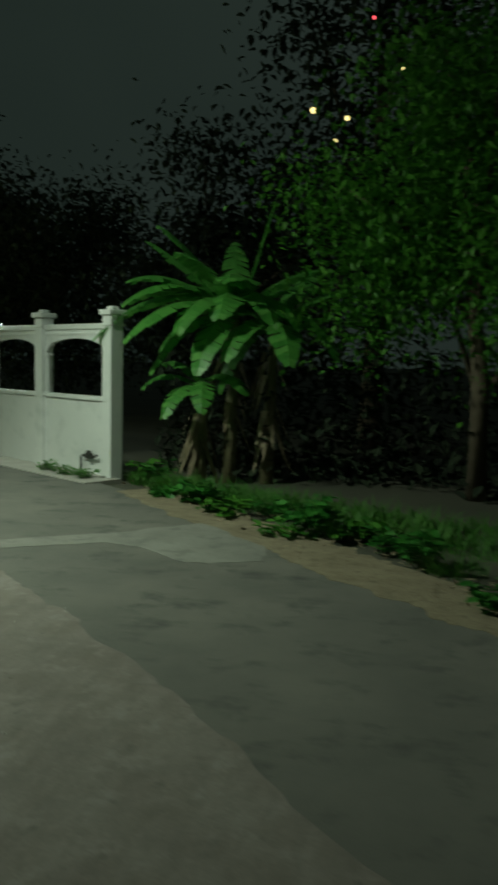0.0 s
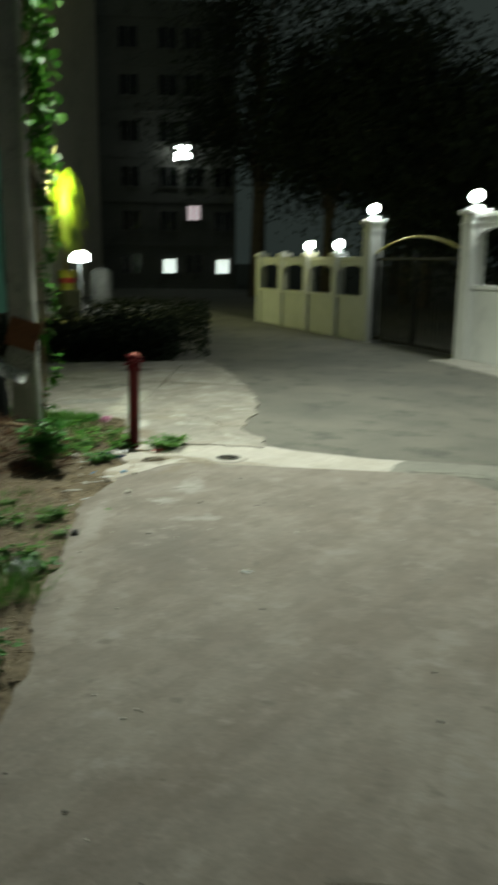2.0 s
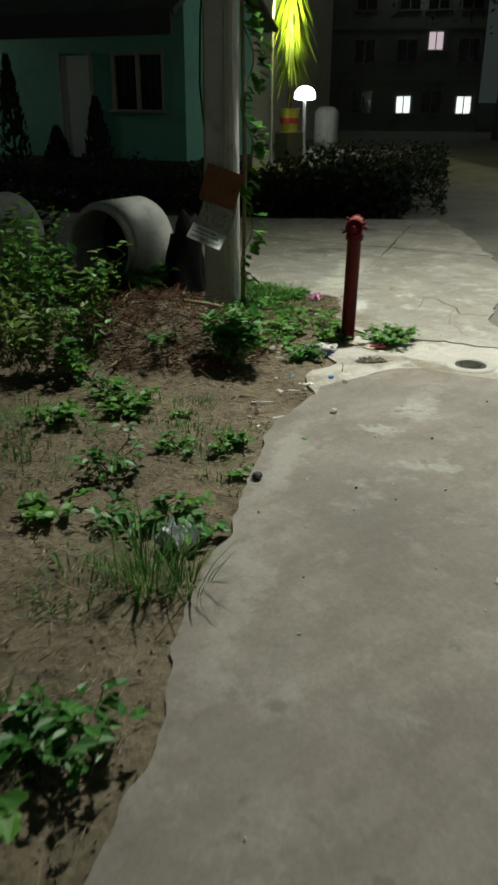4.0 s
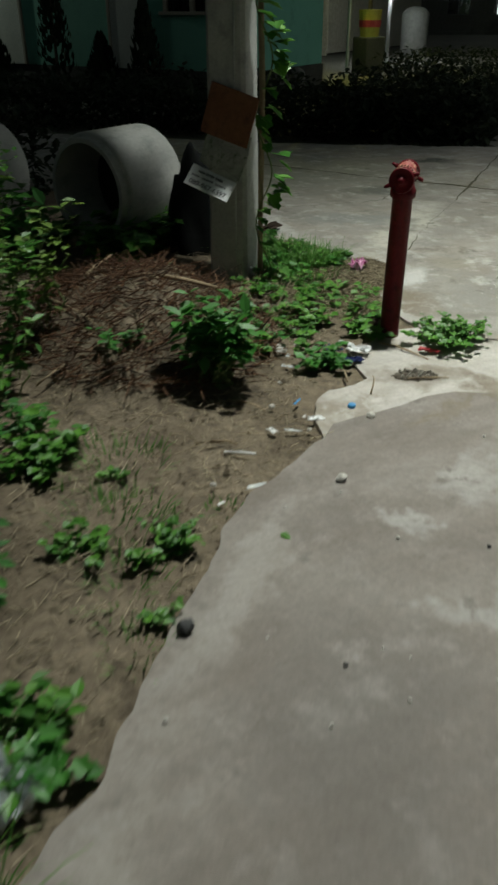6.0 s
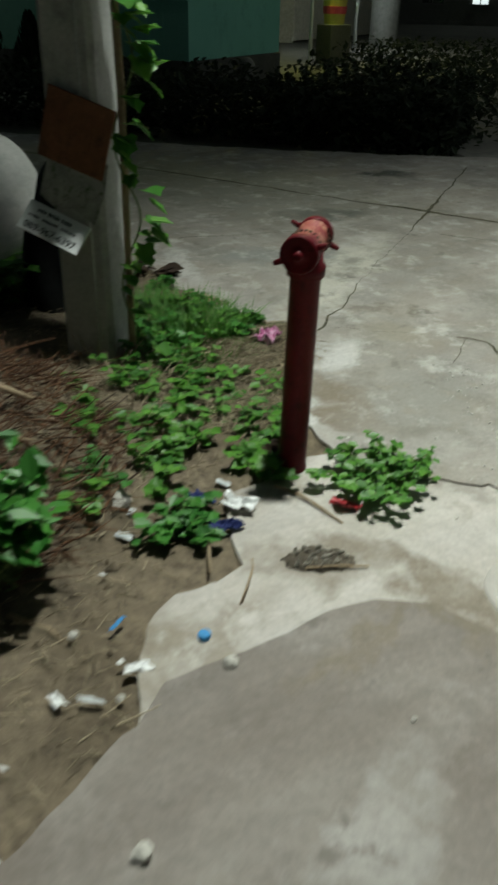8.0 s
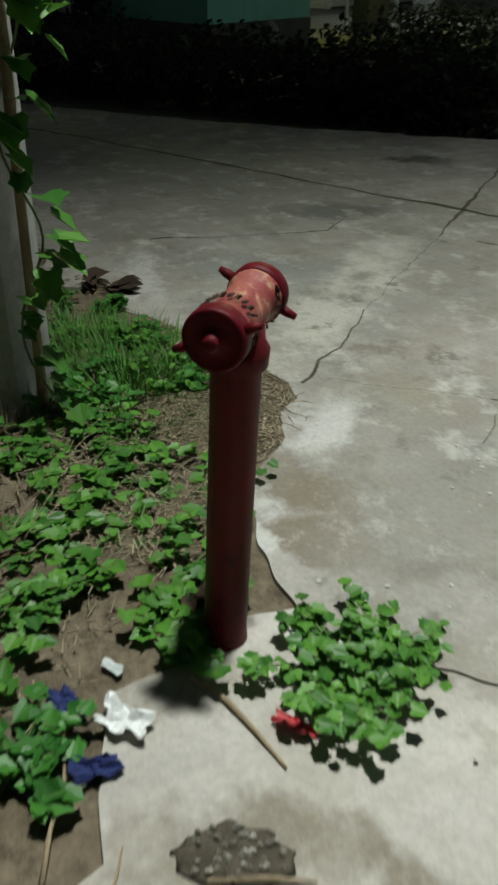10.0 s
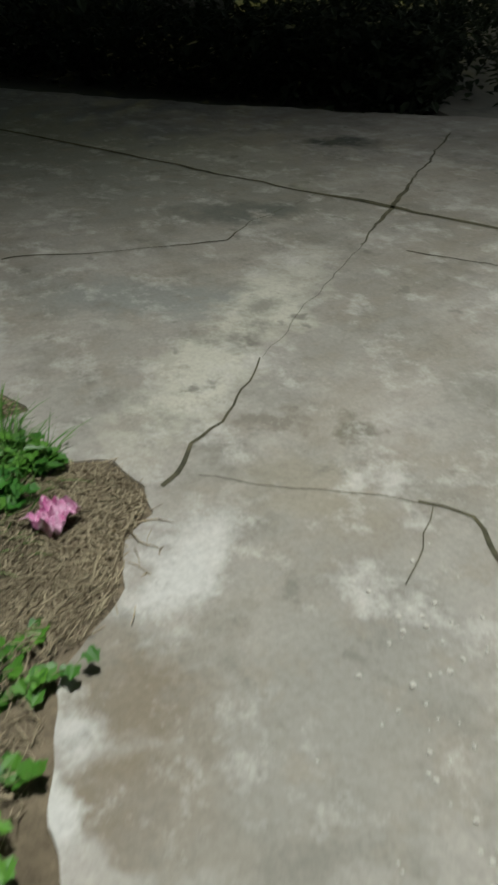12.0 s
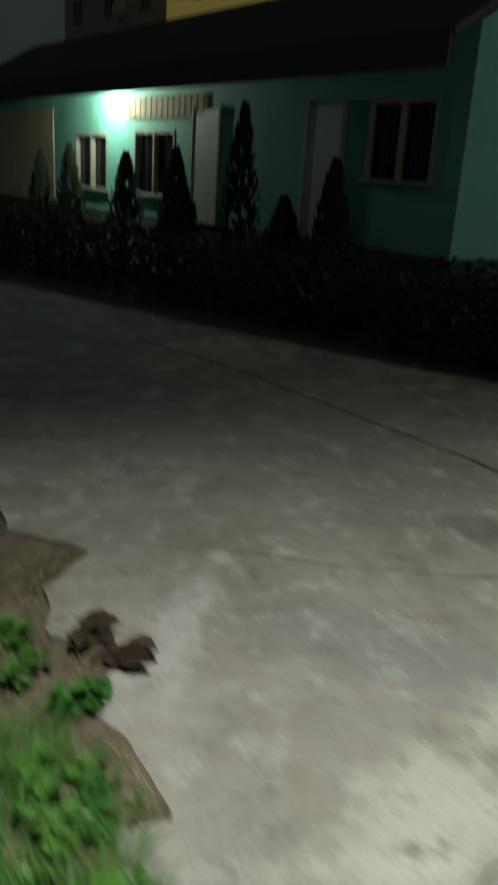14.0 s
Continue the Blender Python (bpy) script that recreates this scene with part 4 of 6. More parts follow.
for x, y, r, h, n, s in ((-5.33, 3.92, 0.2, 0.26, 9, 0.075), (-4.86, 3.78, 0.18, 0.10, 9, 0.075), (-4.72, 3.95, 0.17, 0.12, 11, 0.075), (-4.62, 4.02, 0.1, 0.08, 6, 0.06), (-3.73, 3.03, 0.17, 0.2, 9, 0.075), (-3.85, 2.95, 0.12, 0.14, 6, 0.07), (-3.52, 2.6, 0.2, 0.2, 10, 0.075), (-3.9, 2.5, 0.24, 0.24, 9, 0.075), (-3.3, 2.3, 0.18, 0.16, 8, 0.07), (-5.97, 4.35, 0.16, 0.12, 8, 0.06), (-6.35, 4.42, 0.22, 0.16, 9, 0.07), (-5.27, 4.57, 0.13, 0.09, 10, 0.04), (-5.4, 4.36, 0.13, 0.09, 8, 0.045), (-4.99, 4.44, 0.06, 0.05, 4, 0.035), (-5.81, 4.62, 0.07, 0.05, 4, 0.035), (-6.14, 3.95, 0.2, 0.16, 8, 0.07), (-6.14, 4.5, 0.2, 0.14, 10, 0.07), (-5.32, 4.66, 0.12, 0.08, 7, 0.045), (-4.4, 2.7, 0.25, 0.2, 8, 0.08), (-5.2, 3.55, 0.2, 0.1, 8, 0.06), (-3.0, 1.6, 0.3, 0.22, 12, 0.09), (-6.66, 5.82, 0.12, 0.07, 6, 0.05)):
    weed("weed", x, y, r, h, int(n * 1.3), s * 0.75, GREEN if n % 3 else DEEP_GREEN, SMALL, "weed", n % 2 == 0, "small weeds", 0.5)
for x, y, r, h, n in ((-6.97, 4.15, 0.28, 0.55, 13), (-7.02, 4.5, 0.25, 0.8, 12), (-7.25, 4.8, 0.25, 0.7, 11), (-7.7, 4.5, 0.3, 0.95, 14), (-7.35, 4.2, 0.3, 0.7, 13), (-8.3, 4.75, 0.35, 1.0, 14), (-6.75, 4.45, 0.2, 0.35, 10)):
    weed("tall_weed", x, y, r, h, n, 0.075, YELLOW_GREEN if n % 2 else GREEN, "tall thin-stemmed green weed beside the root heap", "weed", group="tall weeds", upright=0.9, leaves=16)
for x, y, r, h, n in ((-4.42, 3.62, 0.13, 0.34, 120), (-4.3, 3.72, 0.08, 0.28, 50), (-5.5, 4.5, 0.22, 0.10, 140), (-5.15, 4.4, 0.16, 0.08, 80), (-5.9, 4.65, 0.25, 0.10, 120), (-4.55, 3.4, 0.2, 0.12, 120), (-6.1, 3.85, 0.35, 0.16, 220), (-5.6, 3.5, 0.3, 0.12, 140), (-3.95, 2.75, 0.25, 0.14, 160), (-4.9, 4.35, 0.12, 0.07, 50), (-3.45, 1.9, 0.35, 0.16, 200), (-6.7, 3.3, 0.4, 0.16, 200), (-4.9, 2.6, 0.35, 0.14, 160), (-5.4, 4.9, 0.1, 0.05, 30)):
    grass("grass_tuft", x, y, r, h, n, "short green grass tuft on dry dirt")

# dry straw and twigs scattered over the dirt
c = Cloud()
for _ in range(30000):
    x, y = rnd(-9.0, -2.4), rnd(0.8, 7.0)
    if not beside(x + 0.17, y, LEFT_EDGE) and y < 5.5:
        continue
    if y >= 5.5 and x > -5.9 - (y - 5.5) * 0.9:
        continue
    a, l = rnd(0, math.pi), rnd(0.015, 0.06) * (2.4 if rng.random() < 0.1 else 1.0)
    q = Vector((x, y, ground_z(x, y) + rnd(0.006, 0.03)))
    c.stick(q, q + Vector((math.cos(a) * l, math.sin(a) * l, rnd(-0.008, 0.014))), rnd(0.001, 0.0032), 0.001)
ob = c.make("dry_straw", DRY)
tagged(ob, "scattered dry straw and small twigs on the dirt", "straw", kind="stuff")


def on_yard(x, y):
    """True where (x, y) lies on the yard slab near the verge."""
    hit = False
    for (x0, y0), (x1, y1) in zip(YARD_IN + YARD_OUT[1:], YARD_IN[1:] + YARD_OUT[1:] + YARD_IN[:1]):
        if (y0 > y) != (y1 > y) and x < x0 + (x1 - x0) * (y - y0) / (y1 - y0):
            hit = not hit
    return hit


c = Cloud()
for mx, my, ma, mb, count in ((-7.42, 7.06, 0.36, 0.28, 3600), (-8.1, 7.12, 0.22, 0.12, 500), (-7.2, 6.6, 0.5, 0.3, 1300), (-9.3, 6.85, 0.3, 0.15, 300)):
    for _ in range(count):
        a, d = rnd(0, 6.28), math.sqrt(rng.random())
        q = Vector((mx + ma * d * math.cos(a), my + mb * d * math.sin(a), rnd(0.012, 0.035)))
        b, l = rnd(0, 6.28), rnd(0.03, 0.11)
        e = q + Vector((math.cos(b) * l, math.sin(b) * l, rnd(-0.008, 0.015)))
        if on_yard(e.x, e.y) and rng.random() < 0.93 or on_yard(q.x, q.y) and rng.random() < 0.93:
            continue
        half = q.lerp(e, 0.5) + Vector((-math.sin(b), math.cos(b), 0)) * l * rnd(-0.15, 0.15)
        r = rnd(0.001, 0.0026)
        c.stick(q, half, r, r)
        c.stick(half, e, r, 0.0008)
tagged(c.make("dead_grass", DRY), "mat of dead yellow grass at the slab edge", "grass", kind="stuff")
# clods and crumbs of soil
c = Cloud()
for _ in range(5200):
    x, y = rnd(-8.6, -2.6), rnd(1.2, 6.6)
    if y < 5.5 and not beside(x + 0.1, y, LEFT_EDGE) or y >= 5.5 and x > -5.85 - (y - 5.5) * 0.9:
        continue
    r = rnd(0.004, 0.012) * (2.2 if rng.random() < 0.06 else 1.0)
    q = Vector((x, y, ground_z(x, y) + r * 0.3))
    k = len(c.v)
    for dx, dy, dz in ((1, 0, 0), (0, 1, 0), (-1, 0, 0), (0, -1, 0), (0, 0, 0.9)):
        c.v.append(tuple(q + Vector((dx * rnd(0.6, 1.3), dy * rnd(0.6, 1.3), dz * rnd(0.6, 1.2))) * r))
    c.f += [(k, k + 1, k + 4), (k + 1, k + 2, k + 4), (k + 2, k + 3, k + 4), (k + 3, k, k + 4)]
tagged(c.make("soil_crumbs", DIRT), "loose brown soil crumbs on the dirt verge", "soil", kind="stuff")
c = Cloud()
for _ in range(3600):
    a, d = rnd(0, 2 * math.pi), math.sqrt(rnd(0, 1))
    x, y = MOUND.x + 0.95 * d * math.cos(a), MOUND.y + 0.72 * d * math.sin(a)
    q = Vector((x, y, verge_height(x, y) + rnd(0.0, 0.05)))
    b, l = rnd(0, 2 * math.pi), rnd(0.04, 0.14) * (2.4 if rng.random() < 0.12 else 1.0)
    c.stick(q, q + Vector((math.cos(b) * l, math.sin(b) * l, rnd(-0.04, 0.07))), rnd(0.0012, 0.005), 0.001)
ob = c.make("root_heap", BROWN)
tagged(ob, "heap of brown uprooted roots and rotten stalks", "debris", kind="stuff")
WOOD = surface("dry_wood", (0.28, 0.21, 0.13), (0.36, 0.28, 0.18), None, big=8, small=90, rough=0.85, stretch=(1, 1, 1))


def dead_branch(pts, r, label):
    bm = bmesh.new()
    tube(bm, pts, [r * (1 - 0.6 * i / (len(pts) - 1)) for i in range(len(pts))], 7)
    tagged(link("dead_branch", bm, WOOD, smooth=True), label, "branch", group="dead branches")


for x, y, a, l, r in ((-7.2, 5.55, 35, 0.55, 0.02), (-7.7, 5.3, 140, 0.45, 0.012), (-6.9, 5.5, 60, 0.35, 0.01), (-7.2, 4.95, 10, 0.5, 0.012), (-6.85, 4.75, 130, 0.4, 0.008), (-6.2, 6.0, 155, 0.3, 0.006), (-5.98, 6.02, 140, 0.22, 0.005), (-7.4, 6.55, 200, 0.35, 0.008), (-6.12, 5.4, 30, 0.2, 0.008), (-5.85, 5.1, 60, 0.18, 0.009)):
    z = max(ground_z(x, y), verge_height(x, y) if y < 5.9 else 0) + r
    ca, sa = math.cos(radians(a)), math.sin(radians(a))
    dead_branch([(x - l / 2 * ca, y - l / 2 * sa, z + 0.005), (x - l / 6 * ca + 0.02 * sa, y - l / 6 * sa, z + 0.02), (x + l / 6 * ca, y + l / 6 * sa + 0.015, z + 0.012), (x + l / 2 * ca, y + l / 2 * sa, z)], r, "dry pale dead branch lying on the dirt")

# ---- banana plants and trees beyond the road ----
def banana_leaf(c, base, heading, length, width, rise, droop):
    """A long arched blade with a midrib, torn along its edges."""
    n = 16
    d = Vector((math.cos(heading), math.sin(heading), 0))
    side = Vector((-d.y, d.x, 0))
    mid = []
    for i in range(n + 1):
        t = i / n
        mid.append(base + d * length * t * (1 - 0.18 * t) + Vector((0, 0, rise * t - droop * t * t)))
    for s in (-1, 1):
        for i in range(1, n):
            t0, t1 = i / n, (i + 1) / n
            w0 = width * math.sin(math.pi * min(1, t0 * 0.94 + 0.03)) ** 0.6
            w1 = width * math.sin(math.pi * min(1, t1 * 0.94 + 0.03)) ** 0.6
            gap = rnd(0.0, 0.25) if rng.random() < 0.35 else 0.0
            k = len(c.v)
            sag = Vector((0, 0, -0.35 * w0 + rnd(-0.03, 0.03)))
            c.v += [tuple(mid[i]), tuple(mid[i + 1]), tuple(mid[i + 1].lerp(mid[i], gap) + side * s * w1 + sag), tuple(mid[i] + side * s * w0 + sag)]
            c.f.append((k, k + 1, k + 2, k + 3))


def banana_plant(x, y, h, leaves, label):
    root = empty("banana_plant", pose(x, y, -0.02))
    tagged(root, label, "banana plant", group="banana plants")
    bm = bmesh.new()
    tube(bm, [(0, 0, -0.05), (0.03, 0, h * 0.35), (0.05, 0.02, h * 0.7), (0.06, 0.02, h)], [0.13, 0.11, 0.09, 0.06], 12)
    part("pseudostem", bm, BANANA_STEM, root, "", True)
    c = Cloud()
    for heading, length, width, rise, droop in leaves:
        c = Cloud()
        banana_leaf(c, Vector((0.05, 0.02, h - 0.1 + rnd(-0.15, 0.15))), radians(heading), length, width, rise, droop)
        c.make("leaf", BANANA_MAT, root)
    c = Cloud()
    for _ in range(16):
        a = rnd(0, 2 * math.pi)
        z = h * rnd(0.35, 0.9)
        c.blade(Vector((0.1 * math.cos(a), 0.1 * math.sin(a), z)), Vector((math.cos(a) * 0.4, math.sin(a) * 0.4, -1)).normalized(), rnd(0.5, 1.0), rnd(0.03, 0.09), 0.1)
    c.make("dead_leaf_skirt", DRY, root, "dry hanging dead leaves")


BL = "banana plant with broad torn green leaves beside the wall"
banana_plant(-1.5, 13.6, 3.1, [(175, 2.0, 0.28, 2.0, 0.7), (190, 3.0, 0.32, 0.9, 1.6), (205, 2.4, 0.32, 1.3, 1.4), (215, 1.9, 0.30, 0.5, 1.5), (150, 1.9, 0.28, 1.8, 1.0), (265, 1.3, 0.34, 0.9, 1.2), (290, 1.2, 0.32, 1.4, 1.2), (250, 1.5, 0.30, 0.2, 1.3), (330, 1.7, 0.32, 1.4, 1.6), (350, 2.0, 0.30, 1.7, 1.0), (20, 1.8, 0.26, 1.4, 0.9), (100, 1.5, 0.26, 2.0, 0.5), (230, 1.6, 0.3, 1.7, 0.9), (345, 0.9, 0.06, 2.1, 0.0), (185, 1.7, 0.30, 2.3, 0.9), (200, 2.3, 0.30, 1.8, 1.3), (172, 2.5, 0.30, 1.2, 1.2), (240, 1.8, 0.30, 1.2, 1.6), (310, 1.5, 0.30, 1.0, 1.4), (222, 2.6, 0.32, 0.9, 1.5), (195, 1.6, 0.28, 0.2, 1.0), (275, 1.7, 0.30, 1.7, 1.3), (0, 1.5, 0.28, 0.6, 1.2)], BL)
banana_plant(-0.85, 13.8, 2.9, [(190, 1.7, 0.3, 1.6, 0.9), (240, 1.6, 0.3, 0.9, 1.5), (290, 1.5, 0.3, 0.9, 1.5), (0, 2.0, 0.3, 1.7, 1.1), (335, 1.6, 0.28, 0.8, 1.5), (60, 1.7, 0.26, 1.8, 0.7), (220, 1.3, 0.28, 0.2, 1.4)], BL)
banana_plant(-2.0, 13.4, 1.7, [(200, 1.3, 0.22, 1.0, 1.0), (240, 1.2, 0.22, 0.8, 1.2), (280, 1.1, 0.22, 0.7, 1.1), (330, 1.2, 0.22, 0.8, 1.0), (150, 1.2, 0.2, 1.1, 0.8)], "young banana plant with drooping green leaves")


def tree(name, x, y, h, crown, label, leaf_mat, n, size, group, lean=(0, 0), low=0.3):
    root = empty(name, pose(x, y, -0.05))
    tagged(root, label, "tree", group=group)
    bm = bmesh.new()
    top = Vector((lean[0], lean[1], h * 0.75))
    tube(bm, [(0, 0, 0), top * 0.35 + Vector((0.1, 0, 0)), top * 0.7, top], [0.05 * h * 0.5, 0.04 * h * 0.5, 0.022 * h * 0.5, 0.01 * h], 8)
    tips = []
    for k in range(11):
        a = 2.4 * k
        s = 0.3 + 0.6 * k / 11
        b = top * s
        e = Vector((lean[0] * 0.8 + crown * 0.75 * math.cos(a) * rnd(0.6, 1.0), lean[1] * 0.8 + crown * 0.75 * math.sin(a) * rnd(0.6, 1.0), h * (low + (1 - low) * rnd(0.15, 0.95))))
        tube(bm, [b, b.lerp(e, 0.5) + Vector((0, 0, 0.15 * crown)), e], [0.008 * h, 0.005 * h, 0.002 * h], 6)
        tips += [e, b.lerp(e, 0.6) + Vector((0, 0, 0.1 * crown))]
    part("trunk", bm, BARK, root, "", True)
    c = Cloud()
    per = n // len(tips)
    for e in tips:
        for _ in range(per):
            p = e + Vector((rng.gauss(0, 0.22), rng.gauss(0, 0.22), rng.gauss(-0.05, 0.17))) * crown
            c.leaf(p, Vector((rnd(-1, 1), rnd(-1, 1), rnd(-1.0, 0.3))), Vector((rnd(-0.5, 0.5), rnd(-0.5, 0.5), 1)), size * rnd(0.6, 1.4))
    c.make("crown", leaf_mat, root)
    return root


tree("tree", 2.7, 13.0, 7.2, 2.6, "leafy green tree overhanging the road verge", TREE_LEAF, 22000, 0.12, "roadside trees", (-0.5, -0.8), 0.26)
tree("tree", 5.4, 11.2, 6.6, 2.4, "leafy green tree overhanging the road verge", TREE_LEAF, 12000, 0.12, "roadside trees", (-0.3, 0.0), 0.25)
# trees that stay unlit; their crowns take the leaf colour with painted shade
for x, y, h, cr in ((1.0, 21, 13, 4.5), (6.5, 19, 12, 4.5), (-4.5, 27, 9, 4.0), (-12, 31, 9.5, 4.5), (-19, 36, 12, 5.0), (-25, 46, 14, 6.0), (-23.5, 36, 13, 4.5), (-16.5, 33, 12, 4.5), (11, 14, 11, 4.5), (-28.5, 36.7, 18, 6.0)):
    tree("tree", x, y, h, cr, "tall tree standing dark against the night sky", SHADE_TONED_LEAF, 15000, 0.24, "dark trees", (0, 0), 0.10)

# rank growth between the road and the dark trees
c = Cloud()
for _ in range(5200):
    t = rng.random()
    x = -3.2 + 9.5 * t
    y = 13.0 - 9.5 * t * 0.8 + rnd(0.1, 2.2) * (0.35 + t)
    edge = 12.35 - 1.12 * (x + 3.1)
    if y < edge + 0.1:
        y = edge + rnd(0.05, 1.5)
    a = rnd(0, 2 * math.pi)
    c.blade(Vector((x, y, -0.06)), Vector((math.cos(a) * 0.5, math.sin(a) * 0.5, 1)).normalized(), rnd(0.12, 0.42), rnd(0.006, 0.014), rnd(0.2, 0.7))
ob = c.make("verge_grass", GRASS_MAT)
tagged(ob, "rough green grass along the road verge", "grass", kind="stuff")
c = Cloud()
for _ in range(6500):
    t = rng.random()
    x = -3.4 + 14 * t
    y = 14.8 + 0.8 * math.sin(x) - 0.5 * (x + 3.4) + rnd(0.6, 3.6)
    z = rnd(0.0, 1.0) ** 1.3 * 2.4
    c.leaf(Vector((x, y, z)), Vector((rnd(-1, 1), rnd(-1, 0.2), rnd(-0.8, 0.5))), Vector((0, 0, 1)), rnd(0.12, 0.3))
ob = c.make("undergrowth", SHADE_TONED_LEAF)
tagged(ob, "dark tangled undergrowth behind the banana plants", "undergrowth", kind="stuff")

for k in range(26):
    t = (k + 0.5) / 26
    x = -3.0 + 8.0 * t
    y = 12.35 - 1.12 * (x + 3.1) + rnd(0.25, 1.5)
    if k % 4 == 3:
        grass("grass_tuft", x, y, 0.35, 0.5, 160, "rank green grass clump on the road verge")
    else:
        weed("weed", x, y, rnd(0.3, 0.5), rnd(0.2, 0.55), 14, rnd(0.09, 0.14), DEEP_GREEN if k % 3 else GREEN, "leafy green weed on the road verge", "weed", k % 2 == 0, "verge weeds", 0.7, -0.06)
c = Cloud()
for k in range(380):
    x = rnd(-3.2, 4.5)
    y = 12.35 - 1.12 * (x + 3.1) + rnd(-0.15, 1.3)
    c.leaf(Vector((x, y, -0.03 + rnd(0, 0.05))), Vector((rnd(-1, 1), rnd(-1, 1), rnd(-0.1, 0.4))), Vector((0, 0, 1)), rnd(0.04, 0.10))
tagged(c.make("leaf_litter", DRY), "dry fallen leaves along the road edge", "leaf litter", kind="stuff")
WARM = glow("warm_lamp_glow", (1.0, 0.72, 0.30), 2.5)
RED_GLOW = glow("red_lamp_glow", (1.0, 0.08, 0.12), 2.5)
for x, y, z, r, mt in ((-0.3, 15.0, 6.75, 0.05, WARM), (0.33, 15.0, 6.6, 0.04, WARM), (0.13, 15.0, 6.2, 0.03, WARM), (1.3, 14.6, 7.3, 0.03, WARM), (0.75, 15.6, 8.6, 0.03, RED_GLOW)):
    bm = bmesh.new()
    lathe(bm, [(r * 0.5, -r), (r, -r * 0.3), (r, r * 0.4), (r * 0.4, r)], 12)
    ob = link("lamp_bulb", bm, mt, smooth=True)
    ob.matrix_basis = pose(x, y, z)
    tagged(ob, "tiny coloured lamp glowing among dark branches", "lamp", group="lamps in the trees")

# shrubs added to cover the yard behind the pipes, shade painted into their leaves
c = Cloud()
for _ in range(4200):
    q = Vector((-11.3, 5.9, 0)).lerp(Vector((-14.5, 3.9, 0)), rng.random()) + Vector((rnd(-0.35, 0.35), rnd(-0.35, 0.35), rnd(-0.02, 0.75)))
    c.leaf(q, Vector((rnd(-1, 1), rnd(-1, 1), rnd(-0.6, 0.8))), Vector((0, 0, 1)), rnd(0.07, 0.14))
tagged(c.make("hedge", SHADE_TONED_LEAF), "dark shrubs behind the concrete pipes", "hedge", kind="stuff")

# low dark hedge that ends the yard, its night shade put into the leaf colour
c = Cloud()
H0, H1 = Vector((-11.0, 11.75, 0)), Vector((-23.0, 1.6, 0))
hd = (H1 - H0).normalized()
hn = Vector((-hd.y, hd.x, 0))
if hn.x > 0:
    hn = -hn
for _ in range(15000):
    t = rng.random() ** 1.4
    q = H0.lerp(H1, t) + hn * rnd(0.0, 2.2)
    top = 0.62 + 0.16 * noise.noise(q * 0.9) + 0.08 * noise.noise(q * 3)
    c.leaf(q + Vector((0, 0, rnd(-0.05, top))), Vector((rnd(-1, 1), rnd(-1, 1), rnd(-0.6, 0.8))), Vector((0, 0, 1)), rnd(0.08, 0.17))
for k in range(5000):
    q = Vector((-11.2, 12.1, 0)) + Vector((-0.66, 0.75, 0)) * rnd(0, 9) + Vector((0.75, 0.66, 0)) * rnd(-2.5, 0.6)
    c.leaf(q + Vector((0, 0, rnd(0, 0.75))), Vector((rnd(-1, 1), rnd(-1, 1), rnd(-0.6, 0.8))), Vector((0, 0, 1)), rnd(0.08, 0.15))
ob = c.make("hedge", SHADE_TONED_LEAF)
tagged(ob, "low dark hedge along the end of the yard", "hedge", kind="stuff")


# shrub kept as a silhouette by the shade in its leaf colour
def cypress(s, out, h, r):
    q = by_house(s, out)
    root = empty("cypress", pose(q.x, q.y, -0.05))
    tagged(root, "narrow dark conical shrub in front of the house wall", "shrub", group="shrubs before the house")
    bm = bmesh.new()
    tube(bm, [(0, 0, 0), (0, 0, h * 0.8)], [0.05, 0.015], 6)
    part("trunk", bm, BARK, root)
    cl = Cloud()
    for _ in range(420):
        z = rng.random() ** 0.8
        a = rnd(0, 2 * math.pi)
        rr = r * (1 - z) ** 0.8 * rnd(0.5, 1.1)
        cl.leaf(Vector((rr * math.cos(a), rr * math.sin(a), 0.1 + z * h)), Vector((math.cos(a) * 0.5, math.sin(a) * 0.5, 1)), Vector((math.cos(a), math.sin(a), 0.2)), 0.16)
    cl.make("foliage", SHADE_TONED_LEAF, root)


for s, out, h, r in ((4.2, 0.7, 2.45, 0.42), (6.1, 0.8, 1.7, 0.4), (8.0, 0.8, 1.6, 0.45), (10.6, 0.8, 1.75, 0.4), (12.2, 0.8, 1.6, 0.4), (1.9, 0.7, 1.6, 0.4), (5.9, 0.8, 1.1, 0.5), (2.9, 0.8, 1.0, 0.4)):
    cypress(s, out, h, r)

# ---- on and beside the pole ----
STEEL = surface("galvanised_steel", (0.35, 0.36, 0.36), (0.45, 0.46, 0.46), None, big=4, small=60, rough=0.45, metal=0.8, bump_s=0.1)
BROWN_BOARD = surface("faded_brown_board", (0.16, 0.065, 0.035), (0.22, 0.095, 0.05), (0.10, 0.045, 0.03), big=5, small=50, rough=0.8, grain=0.2)
WHITE_CARD = surface("white_card", (0.68, 0.70, 0.70), (0.76, 0.78, 0.78), None, big=5, small=60, rough=0.6, bump_s=0.05, grain=0.04)
INK = surface("dark_ink", (0.03, 0.03, 0.035), (0.05, 0.05, 0.055), None, big=30, small=80, rough=0.7, bump_s=0.0)
POSTER = surface("torn_poster", (0.22, 0.23, 0.22), (0.38, 0.38, 0.36), (0.06, 0.10, 0.05), big=9, small=60, rough=0.8, grain=0.2)
bm = bmesh.new()
hx = pole.matrix_basis.inverted()
head_at = hx @ Vector(LAMP_AT)
tube(bm, [(0, 0, 6.5), (head_at.x * 0.35, head_at.y * 0.35, 6.85), (head_at.x * 0.92, head_at.y * 0.92, 6.78)], 0.028, 10)
